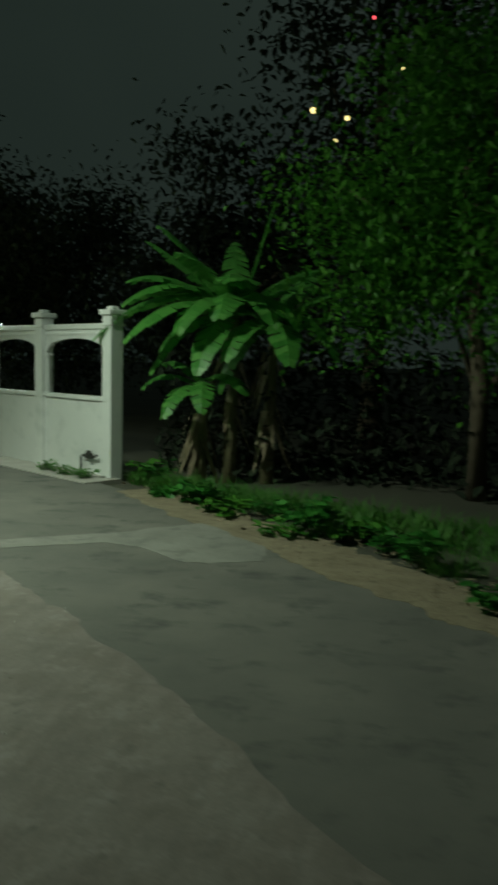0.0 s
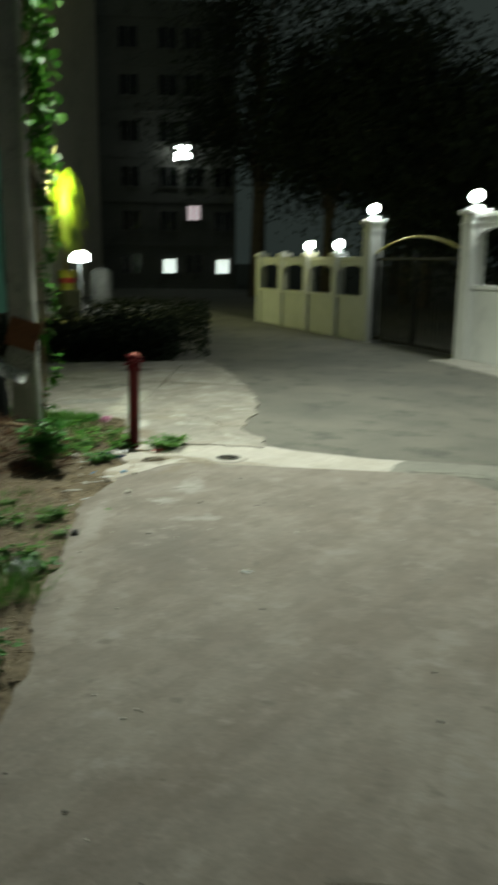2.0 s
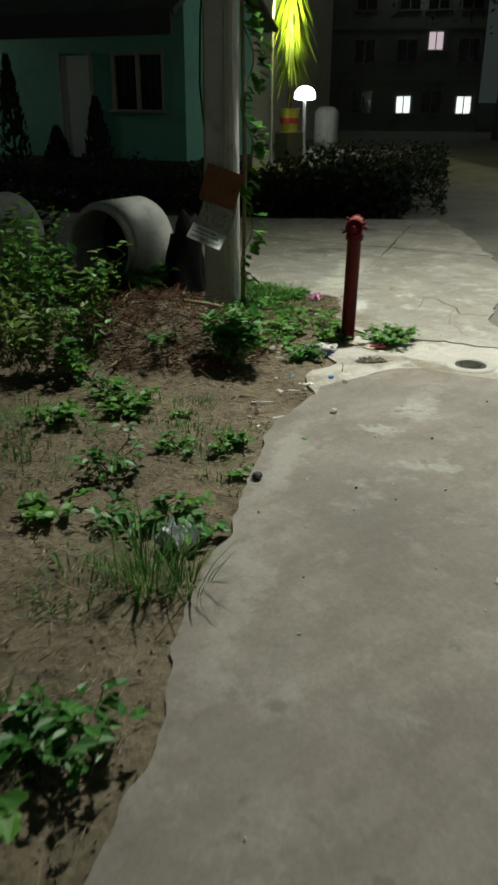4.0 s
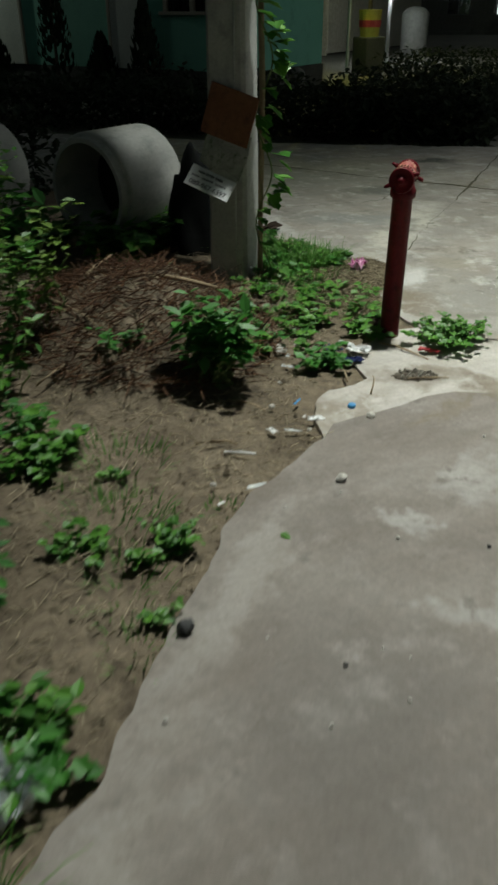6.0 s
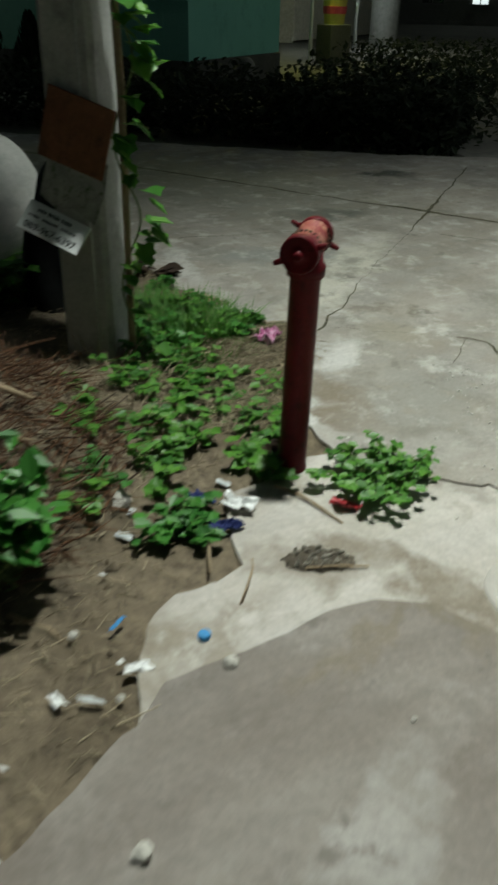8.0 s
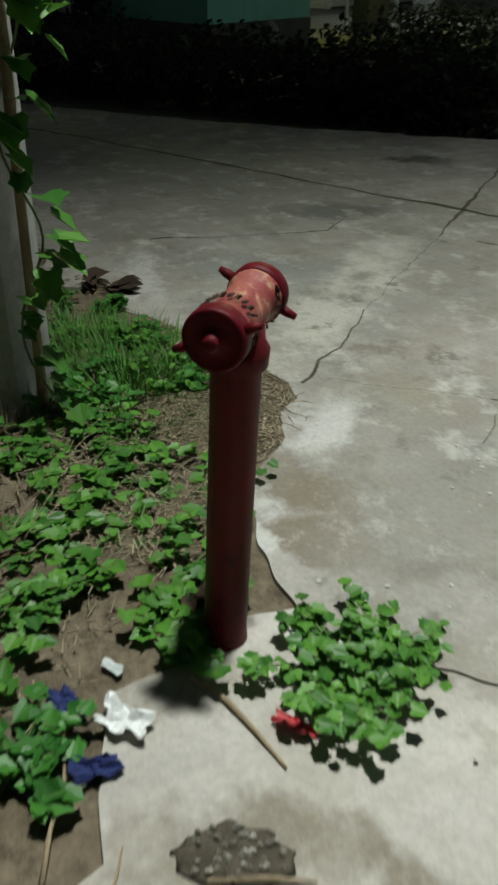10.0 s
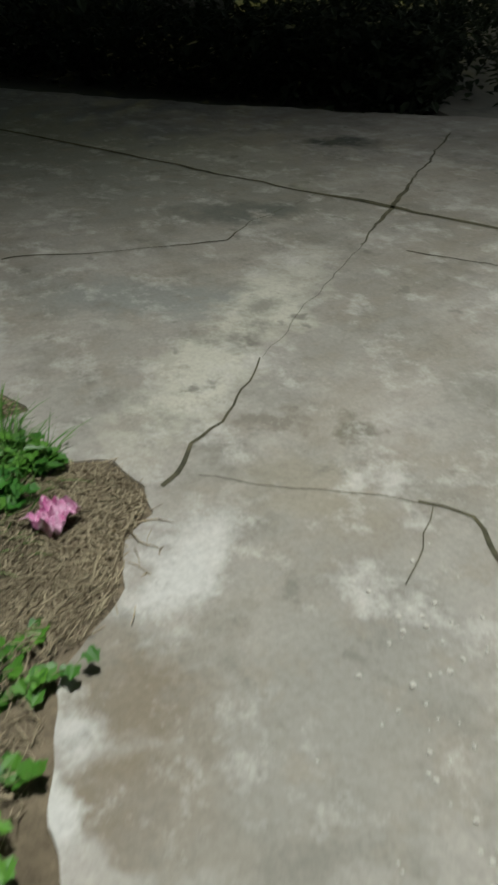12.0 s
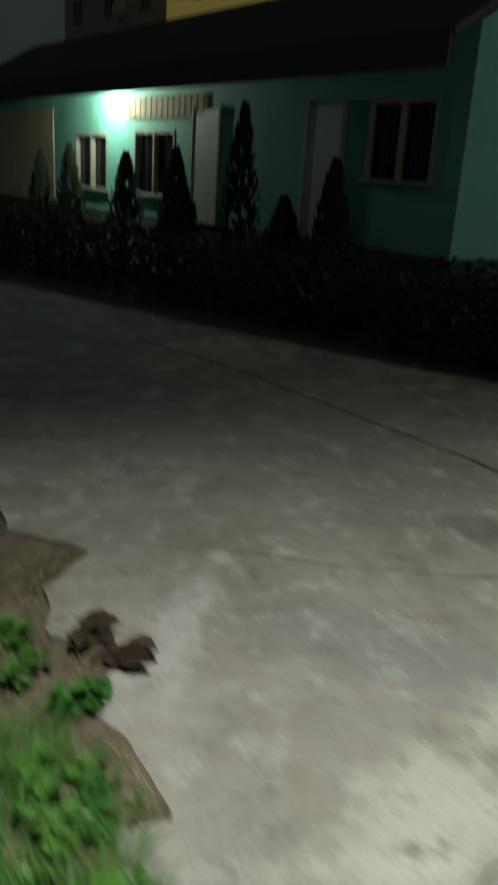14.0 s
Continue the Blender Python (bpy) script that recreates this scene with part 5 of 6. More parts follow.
part("lamp_arm", bm, STEEL, pole, "grey steel lamp arm", True)
ang = math.degrees(math.atan2(head_at.y, head_at.x))
bm = bbox(-0.28, -0.11, 0.07, 0.30, 0.11, 0.16, 0.035, 3)
bmesh.ops.transform(bm, matrix=pose(head_at.x, head_at.y, head_at.z, 0, 0, ang), verts=bm.verts[:])
part("lamp_head", bm, STEEL, pole, "flat street lamp head")
# earth wire and clips on the shaft
bm = bmesh.new()
tube(bm, [(0.06, -0.135, 0.0), (0.06, -0.125, 1.5), (0.05, -0.115, 3.5), (0.05, -0.10, 6.4)], 0.007, 6)
part("earth_wire", bm, STEEL, pole)
for z in (1.7, 2.6, 3.6):
    part("clip", bbox(0.03, -0.150 + 0.006 * z, z, 0.08, -0.112 + 0.006 * z, z + 0.03, 0.004), STEEL, pole)
bm = bmesh.new()
tube(bm, [(-0.13, -0.02, 1.35), (-0.17, -0.03, 1.8), (-0.16, -0.02, 2.3), (-0.115, 0.0, 2.75)], 0.009, 6)
part("hanging_cable", bm, BLACK_METAL, pole, "", True)

FACE_N = Vector((math.sin(radians(POLE_TURN)), -math.cos(radians(POLE_TURN)), 0))
FACE_X = Vector((math.cos(radians(POLE_TURN)), math.sin(radians(POLE_TURN)), 0))


def on_pole(x, out, z, tilt):
    """A pose on the pole's face towards the path: x along the face, y into it."""
    q = POLE + FACE_X * x + FACE_N * (0.136 + out)
    return pose(q.x, q.y, z, 0, 0, POLE_TURN) @ pose(0, 0, 0, 0, tilt, 0)


board = empty("brown_board", on_pole(0.035, 0.012, 1.03, 17))
tagged(board, "faded brown square board tied to the pole", "sign")
part("panel", bbox(-0.16, -0.006, -0.15, 0.16, 0.006, 0.15, 0.003), BROWN_BOARD, board)
for k in range(4):
    part("lettering", bbox(-0.10 + 0.05 * k, -0.009, -0.05, -0.075 + 0.05 * k, -0.005, 0.03, 0.002), BROWN_BOARD, board)
poster = empty("torn_poster", on_pole(0.0, 0.006, 0.81, 20))
tagged(poster, "weathered torn poster stuck on the pole", "poster")
bm = bmesh.new()
pts = [(-0.15, -0.11), (-0.06, -0.14), (0.03, -0.10), (0.14, -0.13), (0.15, 0.02), (0.13, 0.15), (-0.13, 0.16), (-0.15, 0.04)]
f0 = [bm.verts.new((x, 0, z)) for x, z in pts]
f1 = [bm.verts.new((x, 0.003, z)) for x, z in pts]
bm.faces.new(f0)
bm.faces.new(f1[::-1])
for i in range(len(pts)):
    j = (i + 1) % len(pts)
    bm.faces.new((f0[j], f0[i], f1[i], f1[j]))
part("sheet", bm, POSTER, poster)
card = empty("notice_card", on_pole(-0.08, 0.075, 0.635, 20) @ pose(0, 0, 0, -38, 0, 0))
tagged(card, "white notice card with three lines of dark print", "sign")
part("panel", bbox(-0.155, -0.004, -0.07, 0.155, 0.004, 0.07, 0.002), WHITE_CARD, card)
for z, h, runs in ((0.040, 0.020, ((-0.10, -0.055), (-0.048, 0.012), (0.02, 0.075))), (0.006, 0.015, ((-0.13, -0.075), (-0.06, 0.02), (0.035, 0.11)))):
    for a, b in runs:
        n = max(3, int((b - a) / 0.012))
        for k in range(n):
            x0, hk = a + (b - a) * k / n, h * rnd(0.7, 1.0)
            part("print", bbox(x0, -0.006, z - h / 2, x0 + (b - a) / n * rnd(0.5, 0.8), -0.003, z - h / 2 + hk, 0.001, 1), INK, card)
font = bpy.data.curves.new("print", "FONT")
font.body, font.size, font.extrude, font.align_x, font.align_y = "089-967-6397", 0.046, 0.001, "CENTER", "CENTER"
digits = new("digits", font)
bpy.context.view_layer.update()
me = bpy.data.meshes.new_from_object(digits)
bpy.data.objects.remove(digits)
me.materials.clear()
me.materials.append(INK)
ob = new("print", me)
ob.parent, ob.matrix_basis = card, pose(0.0, -0.006, -0.042, 90, 0, 0)

# black sheet over a heap behind the pole
TARP = surface("black_plastic_sheet", (0.006, 0.007, 0.007), (0.010, 0.011, 0.011), None, big=3, small=25, rough=0.75, bump_s=0.4, dist=0.01, spec=0.15)
bm = bmesh.new()
bmesh.ops.create_icosphere(bm, subdivisions=4, radius=1.0)
for v in bm.verts:
    u = v.co.copy()
    k = 1 + 0.22 * noise.noise(u * 1.7) + 0.06 * noise.noise(u * 6)
    v.co = Vector((u.x * 0.20 * k, u.y * 0.17 * k, max(-0.03, u.z * 0.72 * k)))
ob = link("black_tarp", bm, TARP, smooth=True)
ob.matrix_basis = pose(-8.62, 6.40, 0.0, 0, 0, 60)
tagged(ob, "black plastic sheet draped over a heap behind the pole", "tarp")

# thin stake with a climbing vine beside the pole
q = POLE + FACE_X * 0.205 + FACE_N * 0.07
stake = empty("bamboo_stake", pose(q.x, q.y, 0))
tagged(stake, "thin pale bamboo stake leaning by the pole", "stake")
bm = bmesh.new()
tube(bm, [(0, 0, -0.1), (0.01, 0.01, 1.2), (-0.02, 0.0, 2.4), (-0.05, -0.01, 4.2)], [0.02, 0.019, 0.017, 0.012], 8)
part("cane", bm, WOOD, stake, "", True)
vine = empty("climbing_vine", pose(q.x, q.y, 0))
tagged(vine, "green leafy vine climbing a stake by the pole", "vine")
st, lf = Cloud(), Cloud()
prev = Vector((0.02, 0.02, 0.0))
for k in range(90):
    z = 4.6 * k / 90
    p = Vector((0.05 * math.sin(k * 0.5) + 0.05, 0.05 * math.cos(k * 0.5), z))
    st.stick(prev, p, 0.005, 0.005)
    prev = p
    dens = 2 if z < 1.3 else 4
    for _ in range(dens):
        if rng.random() < 0.75:
            a = rnd(-0.6, 2.2)
            o = FACE_X * rnd(0.2, 1) + FACE_N * rnd(-0.5, 0.8) + Vector((0, 0, rnd(-0.7, 0.2)))
            lf.leaf(p + FACE_X * rnd(0, 0.10) + FACE_N * rnd(-0.05, 0.06), o, Vector((0, 0, 1)), rnd(0.06, 0.12), True)
for k in range(340):
    z = rnd(2.7, 4.8)
    lf.leaf(Vector((0, 0, z)) + FACE_X * abs(rng.gauss(0.05, 0.10)) + FACE_N * rng.gauss(0, 0.12), Vector((rnd(-1, 1), rnd(-1, 1), -0.6)), Vector((0, 0, 1)), rnd(0.06, 0.11), True)
st.make("stalk", STEM, vine)["kind"] = "stuff"
lf.make("foliage", GREEN, vine)["kind"] = "stuff"

# ---- fittings in the paving ----
IRON = surface("cast_iron", (0.05, 0.05, 0.048), (0.09, 0.088, 0.08), None, big=6, small=80, rough=0.7, metal=0.5)
SOIL = surface("crack_soil", (0.045, 0.044, 0.028), (0.11, 0.10, 0.06), None, big=9, small=60, rough=0.95)


def floor_drain(x, y):
    root = empty("floor_drain", pose(x, y, 0.006) @ Matrix.Diagonal((1.4, 1.4, 1.0, 1.0)))
    tagged(root, "small round drain with a cement collar and open centre", "drain")
    bm = bmesh.new()
    n = 32
    prof = [(0.125, 0.0), (0.123, 0.010), (0.085, 0.014), (0.080, 0.010), (0.075, 0.004)]
    rings = [[bm.verts.new((r * math.cos(2 * math.pi * i / n), r * math.sin(2 * math.pi * i / n), z)) for i in range(n)] for r, z in prof]
    for a, b in zip(rings, rings[1:]):
        for i in range(n):
            bm.faces.new((a[i], a[(i + 1) % n], b[(i + 1) % n], b[i]))
    part("collar", bm, CEMENT, root, "", True)
    bm = bmesh.new()
    lathe(bm, [(0.076, 0.001), (0.076, 0.009), (0.055, 0.011), (0.052, 0.006)], 28)
    part("iron_ring", bm, IRON, root, "dark iron ring")
    bm = bmesh.new()
    lathe(bm, [(0.05, 0.002), (0.048, 0.0125), (0.01, 0.0126)], 24)
    part("hole", bm, SOIL, root, "dark open hole")
    for k in range(-2, 3):
        part("grate_bar", bbox(-0.045, k * 0.018 - 0.003, 0.012, 0.045, k * 0.018 + 0.003, 0.017, 0.001, 1), IRON, root)


floor_drain(-5.47, 6.76)

GRAVEL = surface("gravel_bits", (0.25, 0.23, 0.19), (0.42, 0.40, 0.35), None, big=20, small=90, rough=0.9, random_tint=0.4)
MUCK = surface("drain_muck", (0.07, 0.056, 0.04), (0.13, 0.108, 0.08), (0.06, 0.05, 0.038), big=14, small=90, rough=0.9, bump_s=0.8, dist=0.01, grain=0.4)
hole = empty("clogged_drain", pose(-5.95, 6.27, 0.007, 0, 0, 58) @ Matrix.Diagonal((1.0, 0.58, 1.0, 1.0)))
tagged(hole, "clogged round drain filled with soil and pebbles", "drain")
bm = bmesh.new()
lathe(bm, [(0.11, 0.0), (0.10, 0.003), (0.085, 0.005), (0.05, 0.009), (0.01, 0.010)], 40)
for v in bm.verts:
    v.co.x += 0.035 * noise.noise(v.co * 22)
    v.co.y += 0.035 * noise.noise(v.co * 22 + Vector((5, 0, 0)))
part("soil", bm, MUCK, hole, "", True)
pm = bmesh.new()
bmesh.ops.create_icosphere(pm, subdivisions=1, radius=0.009)
for v in pm.verts:
    v.co *= 1 + 0.35 * noise.noise(v.co * 90)
pme = bpy.data.meshes.new("pebble")
pm.to_mesh(pme)
pm.free()
pme.materials.append(GRAVEL)
for k in range(44):
    a, d = rnd(0, 6.28), 0.1 * math.sqrt(rng.random())
    ob = new("pebble", pme)
    ob.parent = hole
    s = rnd(0.4, 1.2)
    ob.matrix_basis = Matrix.LocRotScale((d * math.cos(a), d * math.sin(a), 0.012), Euler((rnd(0, 3), rnd(0, 3), 0)), (s, s, s))


def crack(pts, width, z, label, seed):
    line = rough_line(pts, 0.05, 0.03, seed)
    bm = bmesh.new()
    rows2 = []
    for i, (x, y) in enumerate(line):
        a, b = line[max(0, i - 1)], line[min(len(line) - 1, i + 1)]
        d = Vector((b[0] - a[0], b[1] - a[1], 0)).normalized()
        k = 0.5 + 0.5 * noise.noise(Vector((x * 2.2, y * 2.2, seed)))
        w = width * (0.12 + 1.1 * max(0.0, k) ** 1.5)
        n = Vector((-d.y, d.x, 0)) * w
        rows2.append((bm.verts.new((x + n.x, y + n.y, z)), bm.verts.new((x - n.x, y - n.y, z))))
    for (a, b), (c2, d2) in zip(rows2, rows2[1:]):
        bm.faces.new((a, b, d2, c2))
    for f in bm.faces:
        f.normal_update()
        if f.normal.z < 0:
            f.normal_flip()
    tagged(link("crack", bm, SOIL), label, "crack", kind="structure")


JOINT = "soil-filled joint across the yard slab"
CRACK = "dark crack through the yard slab"
crack([(-13.6, 7.3), (-12.4, 8.1), (-11.89, 8.33), (-10.97, 8.8), (-10.15, 9.19), (-9.59, 9.48), (-9.17, 9.72), (-8.64, 9.98), (-8.1, 10.25)], 0.030, 0.0185, JOINT, 1.0)
crack([(-7.53, 7.38), (-7.55, 7.44), (-7.67, 7.56), (-7.72, 7.71), (-7.86, 7.88), (-8.03, 8.06)], 0.009, 0.0185, CRACK, 2.0)
crack([(-8.03, 8.06), (-8.49, 8.72), (-8.78, 9.16)], 0.0025, 0.0185, "hairline crack in the yard slab", 2.2)
crack([(-8.78, 9.16), (-9.17, 9.68), (-9.63, 10.31), (-10.4, 11.35)], 0.017, 0.0185, CRACK, 2.5)
crack([(-7.08, 7.97), (-6.96, 8.05), (-6.8, 7.99), (-6.62, 7.95), (-6.45, 7.80), (-6.28, 7.95)], 0.016, 0.0185, CRACK, 3.0)
crack([(-7.5, 7.5), (-7.24, 7.81), (-7.08, 7.97)], 0.0018, 0.0185, "hairline crack in the yard slab", 3.5)
crack([(-7.05, 7.99), (-6.93, 7.85), (-6.85, 7.72)], 0.0022, 0.0185, "hairline crack in the yard slab", 3.7)
crack([(-9.59, 9.48), (-9.33, 8.84), (-9.17, 8.6), (-9.21, 8.3), (-9.42, 7.54)], 0.006, 0.0185, "worn edge of an old cement patch", 4.4)
crack([(-8.62, 9.31), (-8.24, 9.55), (-7.9, 9.75)], 0.006, 0.0185, "hairline crack in the yard slab", 4.7)
crack([(-6.65, 7.95), (-6.3, 7.5), (-5.95, 7.3)], 0.0028, 0.0185, "hairline crack in the yard slab", 4.0)
crack([(-1.95, 3.0), (-1.6, 3.26), (-1.33, 3.48)], 0.006, 0.0145, "worn joint across the concrete road", 6.0)
crack([(-3.95, 7.42), (-3.65, 7.6), (-3.4, 7.72)], 0.014, 0.0145, "short crack at the edge of the concrete", 7.0)


# ---- litter ----
def litter(name, m, bm, material, label, category="litter"):
    ob = link(name, bm, material, smooth=False)
    ob.matrix_basis = m
    tagged(ob, label, category, group="scattered litter")
    return ob


PLASTIC_W = surface("white_plastic", (0.75, 0.76, 0.76), (0.82, 0.82, 0.82), None, big=8, small=60, rough=0.35, bump_s=0.2)
PLASTIC_B = surface("blue_plastic", (0.05, 0.25, 0.55), (0.07, 0.3, 0.6), None, big=8, small=60, rough=0.4, bump_s=0.05)
CLOTH_B = surface("navy_cloth", (0.02, 0.03, 0.12), (0.03, 0.045, 0.17), None, big=9, small=90, rough=0.85, bump_s=0.5)
PINK = surface("pink_foil", (0.60, 0.12, 0.36), (0.80, 0.55, 0.70), (0.86, 0.85, 0.87), big=20, small=60, rough=0.25, bump_s=0.4)
RED_P = surface("red_plastic", (0.5, 0.05, 0.07), (0.6, 0.1, 0.1), None, big=8, small=60, rough=0.45)
STONE = surface("pale_stone", (0.45, 0.43, 0.39), (0.55, 0.53, 0.48), None, big=20, small=90, rough=0.85)
BLACK_STONE = surface("black_stone", (0.02, 0.02, 0.022), (0.04, 0.04, 0.04), None, big=20, small=90, rough=0.6)
CLEAR = surface("clear_film", (0.5, 0.53, 0.54), (0.6, 0.63, 0.64), None, big=10, small=60, rough=0.15, bump_s=0.6, dist=0.01)


def crumple(a, b, h, seed, n=9):
    bm = bmesh.new()
    bmesh.ops.create_grid(bm, x_segments=n, y_segments=n, size=1)
    for v in bm.verts:
        u = v.co.copy()
        k = 0.75 + 0.4 * noise.noise(Vector((u.x * 1.5 + seed, u.y * 1.5, 0)))
        v.co = Vector((u.x * a * k, u.y * b * k, max(0.002, h * (0.5 + noise.noise(Vector((u.x * 2.2, u.y * 2.2, seed)))))))
    ext = bmesh.ops.extrude_face_region(bm, geom=bm.faces[:])
    bmesh.ops.translate(bm, vec=(0, 0, 0.0015), verts=[g for g in ext["geom"] if isinstance(g, bmesh.types.BMVert)])
    return bm


def rock(r, seed, flat=0.7):
    bm = bmesh.new()
    bmesh.ops.create_icosphere(bm, subdivisions=2, radius=r)
    for v in bm.verts:
        v.co *= 1 + 0.4 * noise.noise(v.co / r * 1.3 + Vector((seed, 0, 0)))
        v.co.z = v.co.z * flat + r * flat * 0.9
    return bm


litter("plastic_bag", pose(-6.32, 6.19, 0.015, 0, 0, 40), crumple(0.075, 0.045, 0.04, 1), PLASTIC_W, "crumpled white plastic bag on the cement")
litter("cloth_rag", pose(-6.24, 6.10, 0.012, 0, 0, 70), crumple(0.06, 0.035, 0.025, 2), CLOTH_B, "dark blue rag lying at the cement edge")
litter("cloth_rag", pose(-6.42, 6.10, 0.012, 0, 0, 20), crumple(0.06, 0.04, 0.025, 5), CLOTH_B, "dark blue rag lying at the cement edge")
litter("foil_wrapper", pose(-7.49, 7.06, 0.035, 14, 0, 30), crumple(0.085, 0.07, 0.07, 3), PINK, "shiny pink and white foil wrapper")
litter("plastic_strip", pose(-6.14, 6.52, 0.014, 0, 0, 35), crumple(0.06, 0.02, 0.02, 4), RED_P, "torn red plastic strip under the vine")
bm = bmesh.new()
lathe(bm, [(0.018, 0.0), (0.019, 0.004), (0.019, 0.012), (0.016, 0.0155), (0.003, 0.016)], 20)
litter("bottle_cap", pose(-5.83, 5.79, 0.008), bm, PLASTIC_B, "blue plastic bottle cap on the cement")
litter("stone", pose(-5.33, 5.37, 0.012), rock(0.022, 1), STONE, "small pale stone on the concrete", "stone")
litter("stone", pose(-4.88, 4.48, 0.008), rock(0.026, 2, 0.9), BLACK_STONE, "small black stone at the concrete edge", "stone")
litter("stone", pose(-6.55, 5.85, 0.0), rock(0.04, 3), STONE, "small pale stone on the dirt", "stone")
litter("plastic_bag", pose(-4.58, 3.86, 0.0, 0, 0, 20), crumple(0.12, 0.1, 0.10, 6), CLEAR, "crumpled clear plastic bag in the weeds")
litter("paper_cup_lid", pose(-3.61, 4.70, 0.012), crumple(0.03, 0.022, 0.014, 7), PLASTIC_W, "small white scrap on the concrete")
c = Cloud()
c.leaf(Vector((0, 0, 0.004)), Vector((1, 0.3, 0.05)), Vector((0, 0, 1)), 0.05)
ob = c.make("fallen_leaf", GREEN)
ob.matrix_basis = pose(-5.15, 4.98, 0.013)
tagged(ob, "fallen green leaf on the concrete", "leaf")
for k in range(14):
    t = rng.random()
    x, y = -5.2 - 1.1 * t + rnd(-0.15, 0.15), 4.9 + 1.35 * t + rnd(-0.35, 0.15)
    x -= 0.25
    z = max(0.0, ground_z(x, y)) + 0.002
    kind = rng.random()
    if kind < 0.45:
        litter("stone", pose(x, y, z, 0, 0, rnd(0, 360)), rock(rnd(0.005, 0.015), k), STONE, "small pale stone on the dirt", "stone")
    elif kind < 0.8:
        litter("paper_scrap", pose(x, y, z + 0.004, 0, 0, rnd(0, 360)), crumple(rnd(0.010, 0.028), rnd(0.005, 0.012), 0.005, k, 4), PLASTIC_W, "small white paper scrap on the dirt")
    else:
        litter("plastic_scrap", pose(x, y, z + 0.004, 0, 0, rnd(0, 360)), crumple(rnd(0.02, 0.05), rnd(0.008, 0.02), 0.007, k, 4), CLEAR, "scrap of clear plastic film on the dirt")
for k in range(90):
    t = rng.random()
    x, y = -6.9 + 0.75 * t + rng.gauss(0, 0.09), 7.8 - 0.5 * t + rng.gauss(0, 0.09)
    if k % 4 == 0:
        x, y = -6.3 + rnd(-0.3, 0.5), 7.1 + rnd(-0.3, 0.35)
    litter("cement_crumb", pose(x, y, 0.017, 0, 0, rnd(0, 360)), rock(rnd(0.002, 0.008), k, 0.45), STONE, "loose pale crumb of broken cement", "stone")
for k in range(70):
    x, y = rnd(-5.6, -1.0), rnd(2.5, 6.4)
    if not beside(x, y, LEFT_EDGE):
        litter("pebble", pose(x, y, 0.012, 0, 0, rnd(0, 360)), rock(rnd(0.003, 0.008), k), STONE if k % 3 else BLACK_STONE, "tiny pebble on the concrete road", "stone")

litter("stone", pose(-5.70, 5.80, 0.008), rock(0.02, 32), STONE, "small pale stone on the cement", "stone")
litter("paper_scrap", pose(-5.66, 5.56, 0.004, 0, 0, 20), crumple(0.025, 0.016, 0.008, 33, 5), PLASTIC_W, "torn white paper scrap at the concrete edge")
litter("snack_packet", pose(-5.82, 5.58, 0.004, 0, 0, 75), crumple(0.045, 0.022, 0.014, 34, 7), PLASTIC_W, "crumpled white snack packet on the dirt")
litter("plastic_scrap", pose(-5.82, 5.36, 0.004, 0, 0, 10), crumple(0.035, 0.018, 0.01, 35, 5), PLASTIC_W, "curled white plastic scrap on the dirt")
litter("plastic_strip", pose(-6.0, 5.6, 0.006, 0, 0, 120), crumple(0.04, 0.008, 0.008, 36, 5), PLASTIC_B, "thin blue plastic strip on the dirt")
bm = bmesh.new()
tube(bm, [(-0.065, 0, 0.006), (0.0, 0.002, 0.008), (0.065, 0, 0.006)], 0.005, 8)
litter("drinking_straw", pose(-5.72, 5.14, 0.004, 0, 0, 52), bm, PLASTIC_W, "white drinking straw lying on the dirt")
DEAD_LEAF = leafy("dead_leaf", (0.03, 0.018, 0.011), (0.075, 0.045, 0.026), 0.85, 0.05)
for x, y, r in ((-8.76, 7.08, 0.10), (-8.88, 6.98, 0.09), (-6.62, 6.5, 0.05)):
    c = Cloud()
    for _ in range(9):
        a = rnd(-0.6, 2.2)
        c.leaf(Vector((rnd(-r, r) * 0.5, rnd(-r, r) * 0.5, rnd(0.006, 0.04))), Vector((math.cos(a), math.sin(a), rnd(-0.1, 0.5))), Vector((rnd(-0.5, 0.5), rnd(-0.5, 0.5), 1)), r * rnd(0.9, 1.6))
    ob = c.make("dead_leaf_clump", DEAD_LEAF)
    ob.matrix_basis = pose(x, y, 0.014)
    tagged(ob, "curled dark brown dead leaves at the slab edge", "dead leaf", group="dead leaves")
for x, y in ((-7.86, 7.07), (-7.75, 7.11), (-8.07, 6.95), (-7.68, 6.9)):
    weed("weed", x, y, 0.07, 0.07, 9, 0.035, GREEN, "small green weed in the dead grass", "weed", True, "small weeds", 0.5, 0.012)
bm = bmesh.new()
bmesh.ops.create_uvsphere(bm, u_segments=20, v_segments=12, radius=0.13)
for v in bm.verts:
    v.co.z = max(-0.12, v.co.z * 1.1)
lathe(bm, [(0.08, -0.37), (0.09, -0.2), (0.06, -0.12)], 16)
ob = link("garden_globe", bm, BLOCK_MAT, smooth=True)
ob.matrix_basis = pose(-15.75, 11.95, 0.52)
tagged(ob, "dull grey round globe on a short base behind the hedge", "garden ornament")

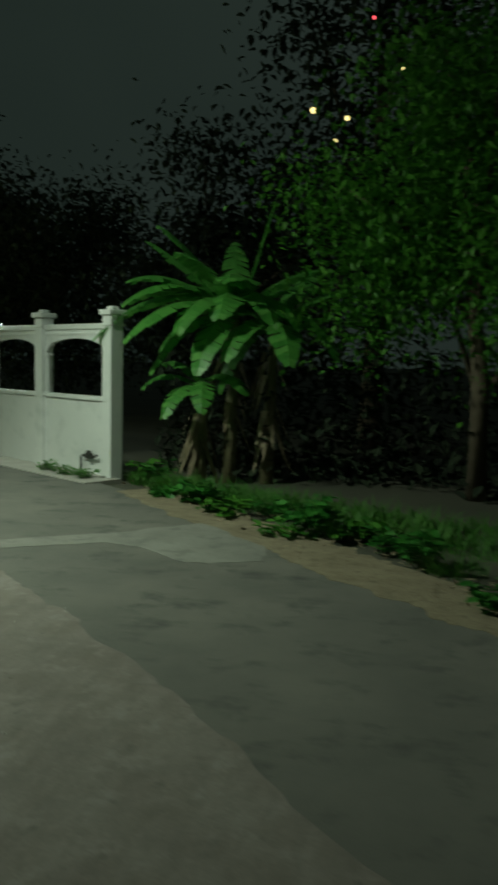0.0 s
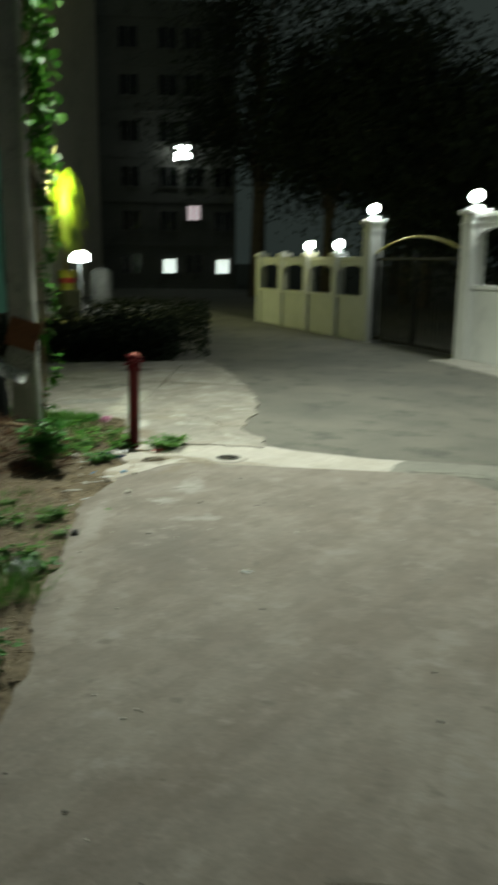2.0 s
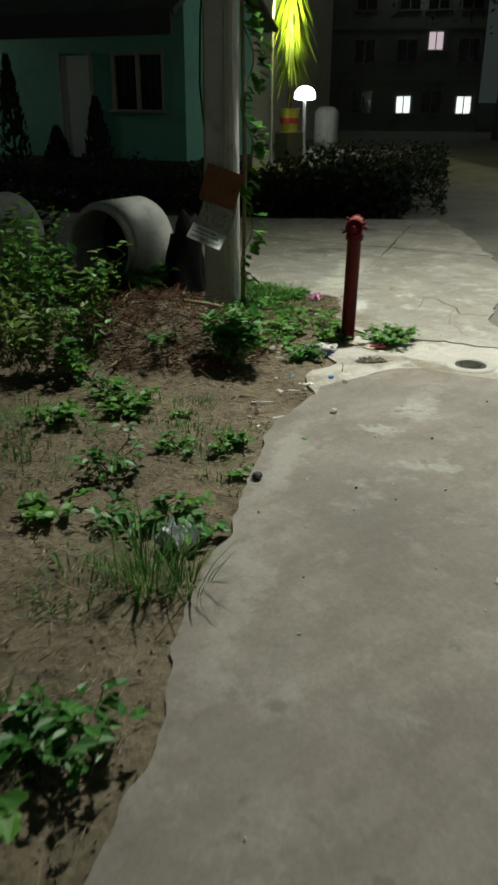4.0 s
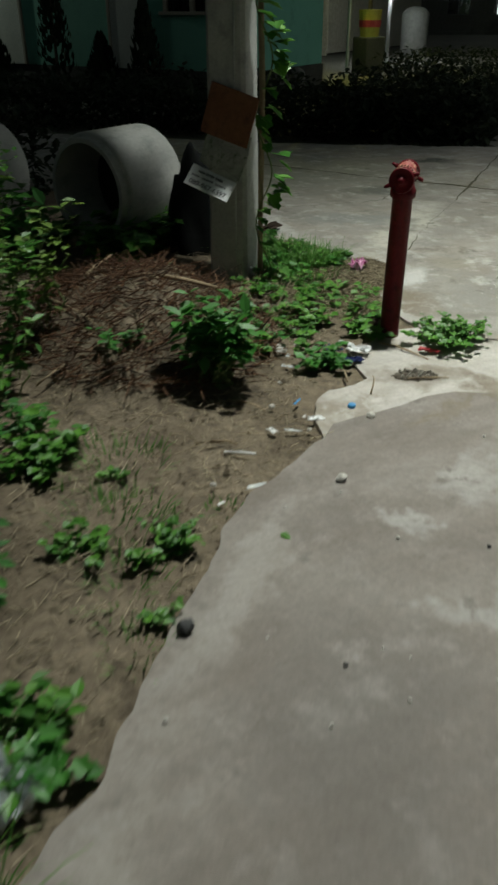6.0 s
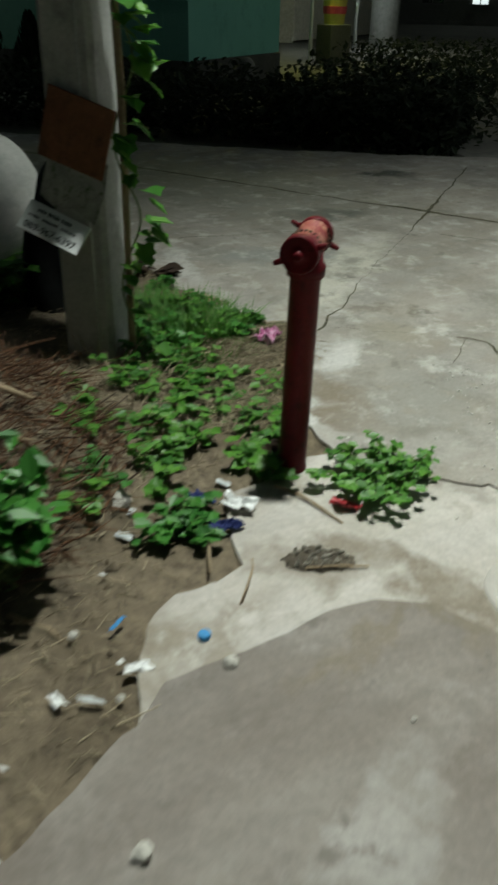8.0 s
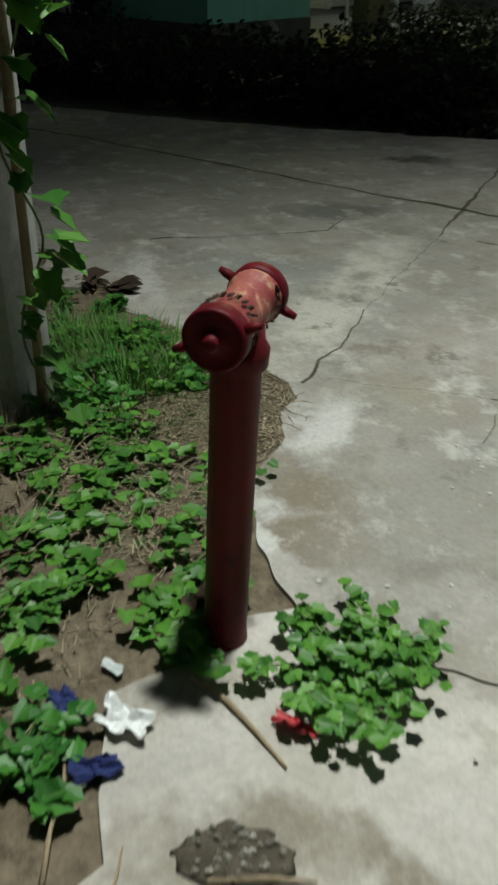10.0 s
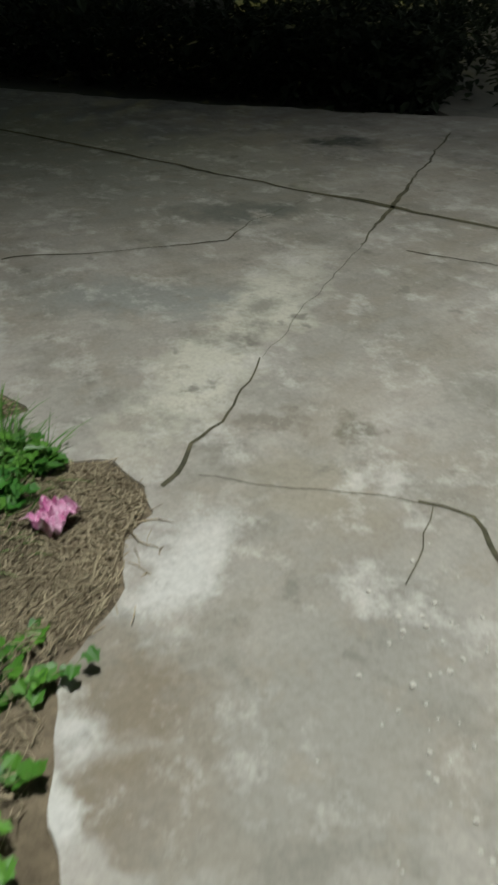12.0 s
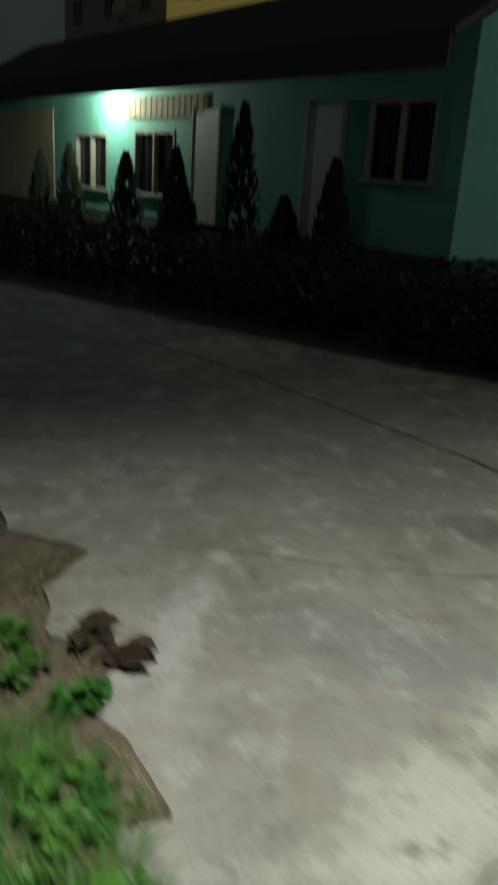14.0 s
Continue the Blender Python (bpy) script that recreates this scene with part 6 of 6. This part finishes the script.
bm = bmesh.new()
tube(bm, [(-0.10, 0, 0.006), (0.0, 0.004, 0.008), (0.10, 0, 0.006)], [0.004, 0.0045, 0.003], 6)
litter("dry_stick", pose(-5.88, 6.29, 0.012, 0, 0, 62), bm, WOOD, "thin pale stick lying across the clogged drain", "stick")
bm = bmesh.new()
tube(bm, [(-0.16, 0, 0.006), (-0.05, 0.012, 0.012), (0.05, 0.004, 0.010), (0.16, -0.01, 0.006)], [0.006, 0.006, 0.005, 0.003], 6)
litter("dry_stick", pose(-6.22, 6.42, 0.008, 0, 0, 15), bm, WOOD, "dry brown stalk lying under the vine", "stick")
SAND = surface("sandy_verge", (0.22, 0.18, 0.12), (0.30, 0.25, 0.17), (0.15, 0.125, 0.085), big=2.5, small=35, rough=0.95, bump_s=0.7, dist=0.015, grain=0.35)
edge_in = [(x - 0.12, y - 0.12) for x, y in ROAD_EDGE[1:7]]
edge_out = [(x + 0.55, y + 0.5) for x, y in reversed(ROAD_EDGE[1:7])]
slab("sandy_edge", rough_line(edge_in, 0.08, 0.12, 21.0) + rough_line(edge_out, 0.1, 0.2, 22.0), 0.004, 0.08, SAND, "strip of pale sandy soil along the road", "ground")

# ---- rubble and water tap at the boundary wall ----
c = Cloud()
along = (GR - P3).normalized()
for k in range(60):
    q = P3.lerp(GR, rng.random()) + Vector((along.y, -along.x, 0)) * rnd(-0.45, -0.12) * -1
    litter("rubble_stone", pose(q.x, q.y, -0.01, 0, 0, rnd(0, 360)), rock(rnd(0.03, 0.08), k, 0.5), CEMENT, "broken cement lump along the wall foot", "stone")
front = Vector((-along.y, along.x, 0))
if front.y > 0:
    front = -front
slab_pts = [P3 + front * 0.75 - along * 0.3, P3 - along * 0.3, GR, GR + front * 0.75]
slab("wall_footing", [(v.x, v.y) for v in slab_pts], 0.022, 0.1, CEMENT, "low cement footing along the boundary wall", "pavement")
for u in (0.25, 0.7, 1.4):
    q = P3.lerp(GR, u / L1) + front * 0.45
    weed("weed", q.x, q.y, 0.28, 0.2, 14, 0.09, GREEN, "green weed at the foot of the white wall", "weed", False, "small weeds", 0.6, 0.0)
tap = empty("water_tap", frame_at(P3 + along * 0.3 + front * 0.14 + Vector((0, 0, 0.05)), along))
tagged(tap, "dark water pipe with a tap before the wall", "tap")
bm = bmesh.new()
tube(bm, [(0.45, 0, 0), (0.45, 0, 0.26), (0.40, 0, 0.3), (0.0, 0, 0.3), (-0.05, 0, 0.34)], 0.022, 8)
part("pipe", bm, IRON, tap, "", True)
part("valve", bbox(0.12, -0.045, 0.26, 0.28, 0.045, 0.36, 0.02), IRON, tap)
part("handle", bbox(0.14, -0.015, 0.36, 0.26, 0.015, 0.40, 0.008), IRON, tap)

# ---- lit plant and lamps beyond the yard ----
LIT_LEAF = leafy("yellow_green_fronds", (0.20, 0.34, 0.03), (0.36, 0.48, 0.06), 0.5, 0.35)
PX, PY = -21.8, 18.1
root = empty("hanging_plant", pose(PX, PY, 0))
tagged(root, "drooping yellow-green plant lit up on a post", "plant")
bm = bmesh.new()
tube(bm, [(0, 0, 0), (0, 0, 2.4), (0.1, 0, 4.2)], [0.06, 0.05, 0.03], 8)
part("post", bm, BARK, root)
c = Cloud()
for _ in range(300):
    z0 = rnd(2.6, 4.6)
    a = rnd(0, 6.28)
    rr = rnd(0.05, 0.5) * (1.0 if z0 > 3.4 else 0.55)
    c.blade(Vector((rr * math.cos(a), rr * math.sin(a), z0)), Vector((math.cos(a) * 0.5, math.sin(a) * 0.5, -1)).normalized(), rnd(0.3, 1.1), rnd(0.015, 0.035), 0.05)
c.make("fronds", LIT_LEAF, root)
lampost = empty("yard_lamp", pose(-21.6, 17.3, 0))
tagged(lampost, "slanted white lamp head above the hanging plant", "lamp")
bm = bmesh.new()
tube(bm, [(0, 0, 0), (0, 0, 4.0), (0.1, 0.1, 4.9)], 0.05, 8)
part("post", bm, STEEL, lampost)
bm = bbox(-0.12, -0.3, -0.05, 0.12, 0.3, 0.06, 0.03)
bmesh.ops.transform(bm, matrix=pose(0.12, 0.1, 4.95, 55, 0, 30), verts=bm.verts[:])
part("head", bm, WHITE_CARD, lampost)
crate = empty("plastic_bucket", pose(PX + 0.15, PY - 0.1, 0.85))
tagged(crate, "yellow bucket with a red band on a stand", "bucket")
YEL = surface("yellow_plastic", (0.55, 0.48, 0.08), (0.62, 0.55, 0.1), None, big=6, small=50, rough=0.5)
bm = bmesh.new()
lathe(bm, [(0.24, 0.0), (0.3, 0.6), (0.31, 0.62), (0.28, 0.62)], 18)
part("body", bm, YEL, crate)
bm = bmesh.new()
lathe(bm, [(0.276, 0.22), (0.292, 0.38)], 18)
part("band", bm, RED_P, crate, "red band")
bm = bbox(-0.3, -0.3, -0.87, 0.3, 0.3, -0.002, 0.03)
part("stand", bm, DARK_PLINTH, crate)
gl = empty("garden_lamp", pose(-24.6, 21.0, 0))
tagged(gl, "dome-shaped white lamp glowing on a post", "lamp")
bm = bmesh.new()
tube(bm, [(0, 0, 0), (0, 0, 1.75)], 0.06, 8)
part("post", bm, STEEL, gl)
bm = bmesh.new()
lathe(bm, [(0.22, 1.72), (0.36, 1.76), (0.34, 1.95), (0.2, 2.1), (0.05, 2.14)], 20)
part("dome", bm, FLOOD, gl, "glowing dome", True)
for k, (dx, z) in enumerate(((0.0, 0.0),)):
    b2 = empty("water_tank", pose(-26.2, 23.4, 0))
    tagged(b2, "dull grey plastic barrel standing near the lamp", "barrel")
    bm = bmesh.new()
    lathe(bm, [(0.4, 0.0), (0.45, 0.1), (0.45, 1.3), (0.3, 1.45), (0.1, 1.5)], 18)
    part("drum", bm, BLOCK_MAT, b2, "", True)
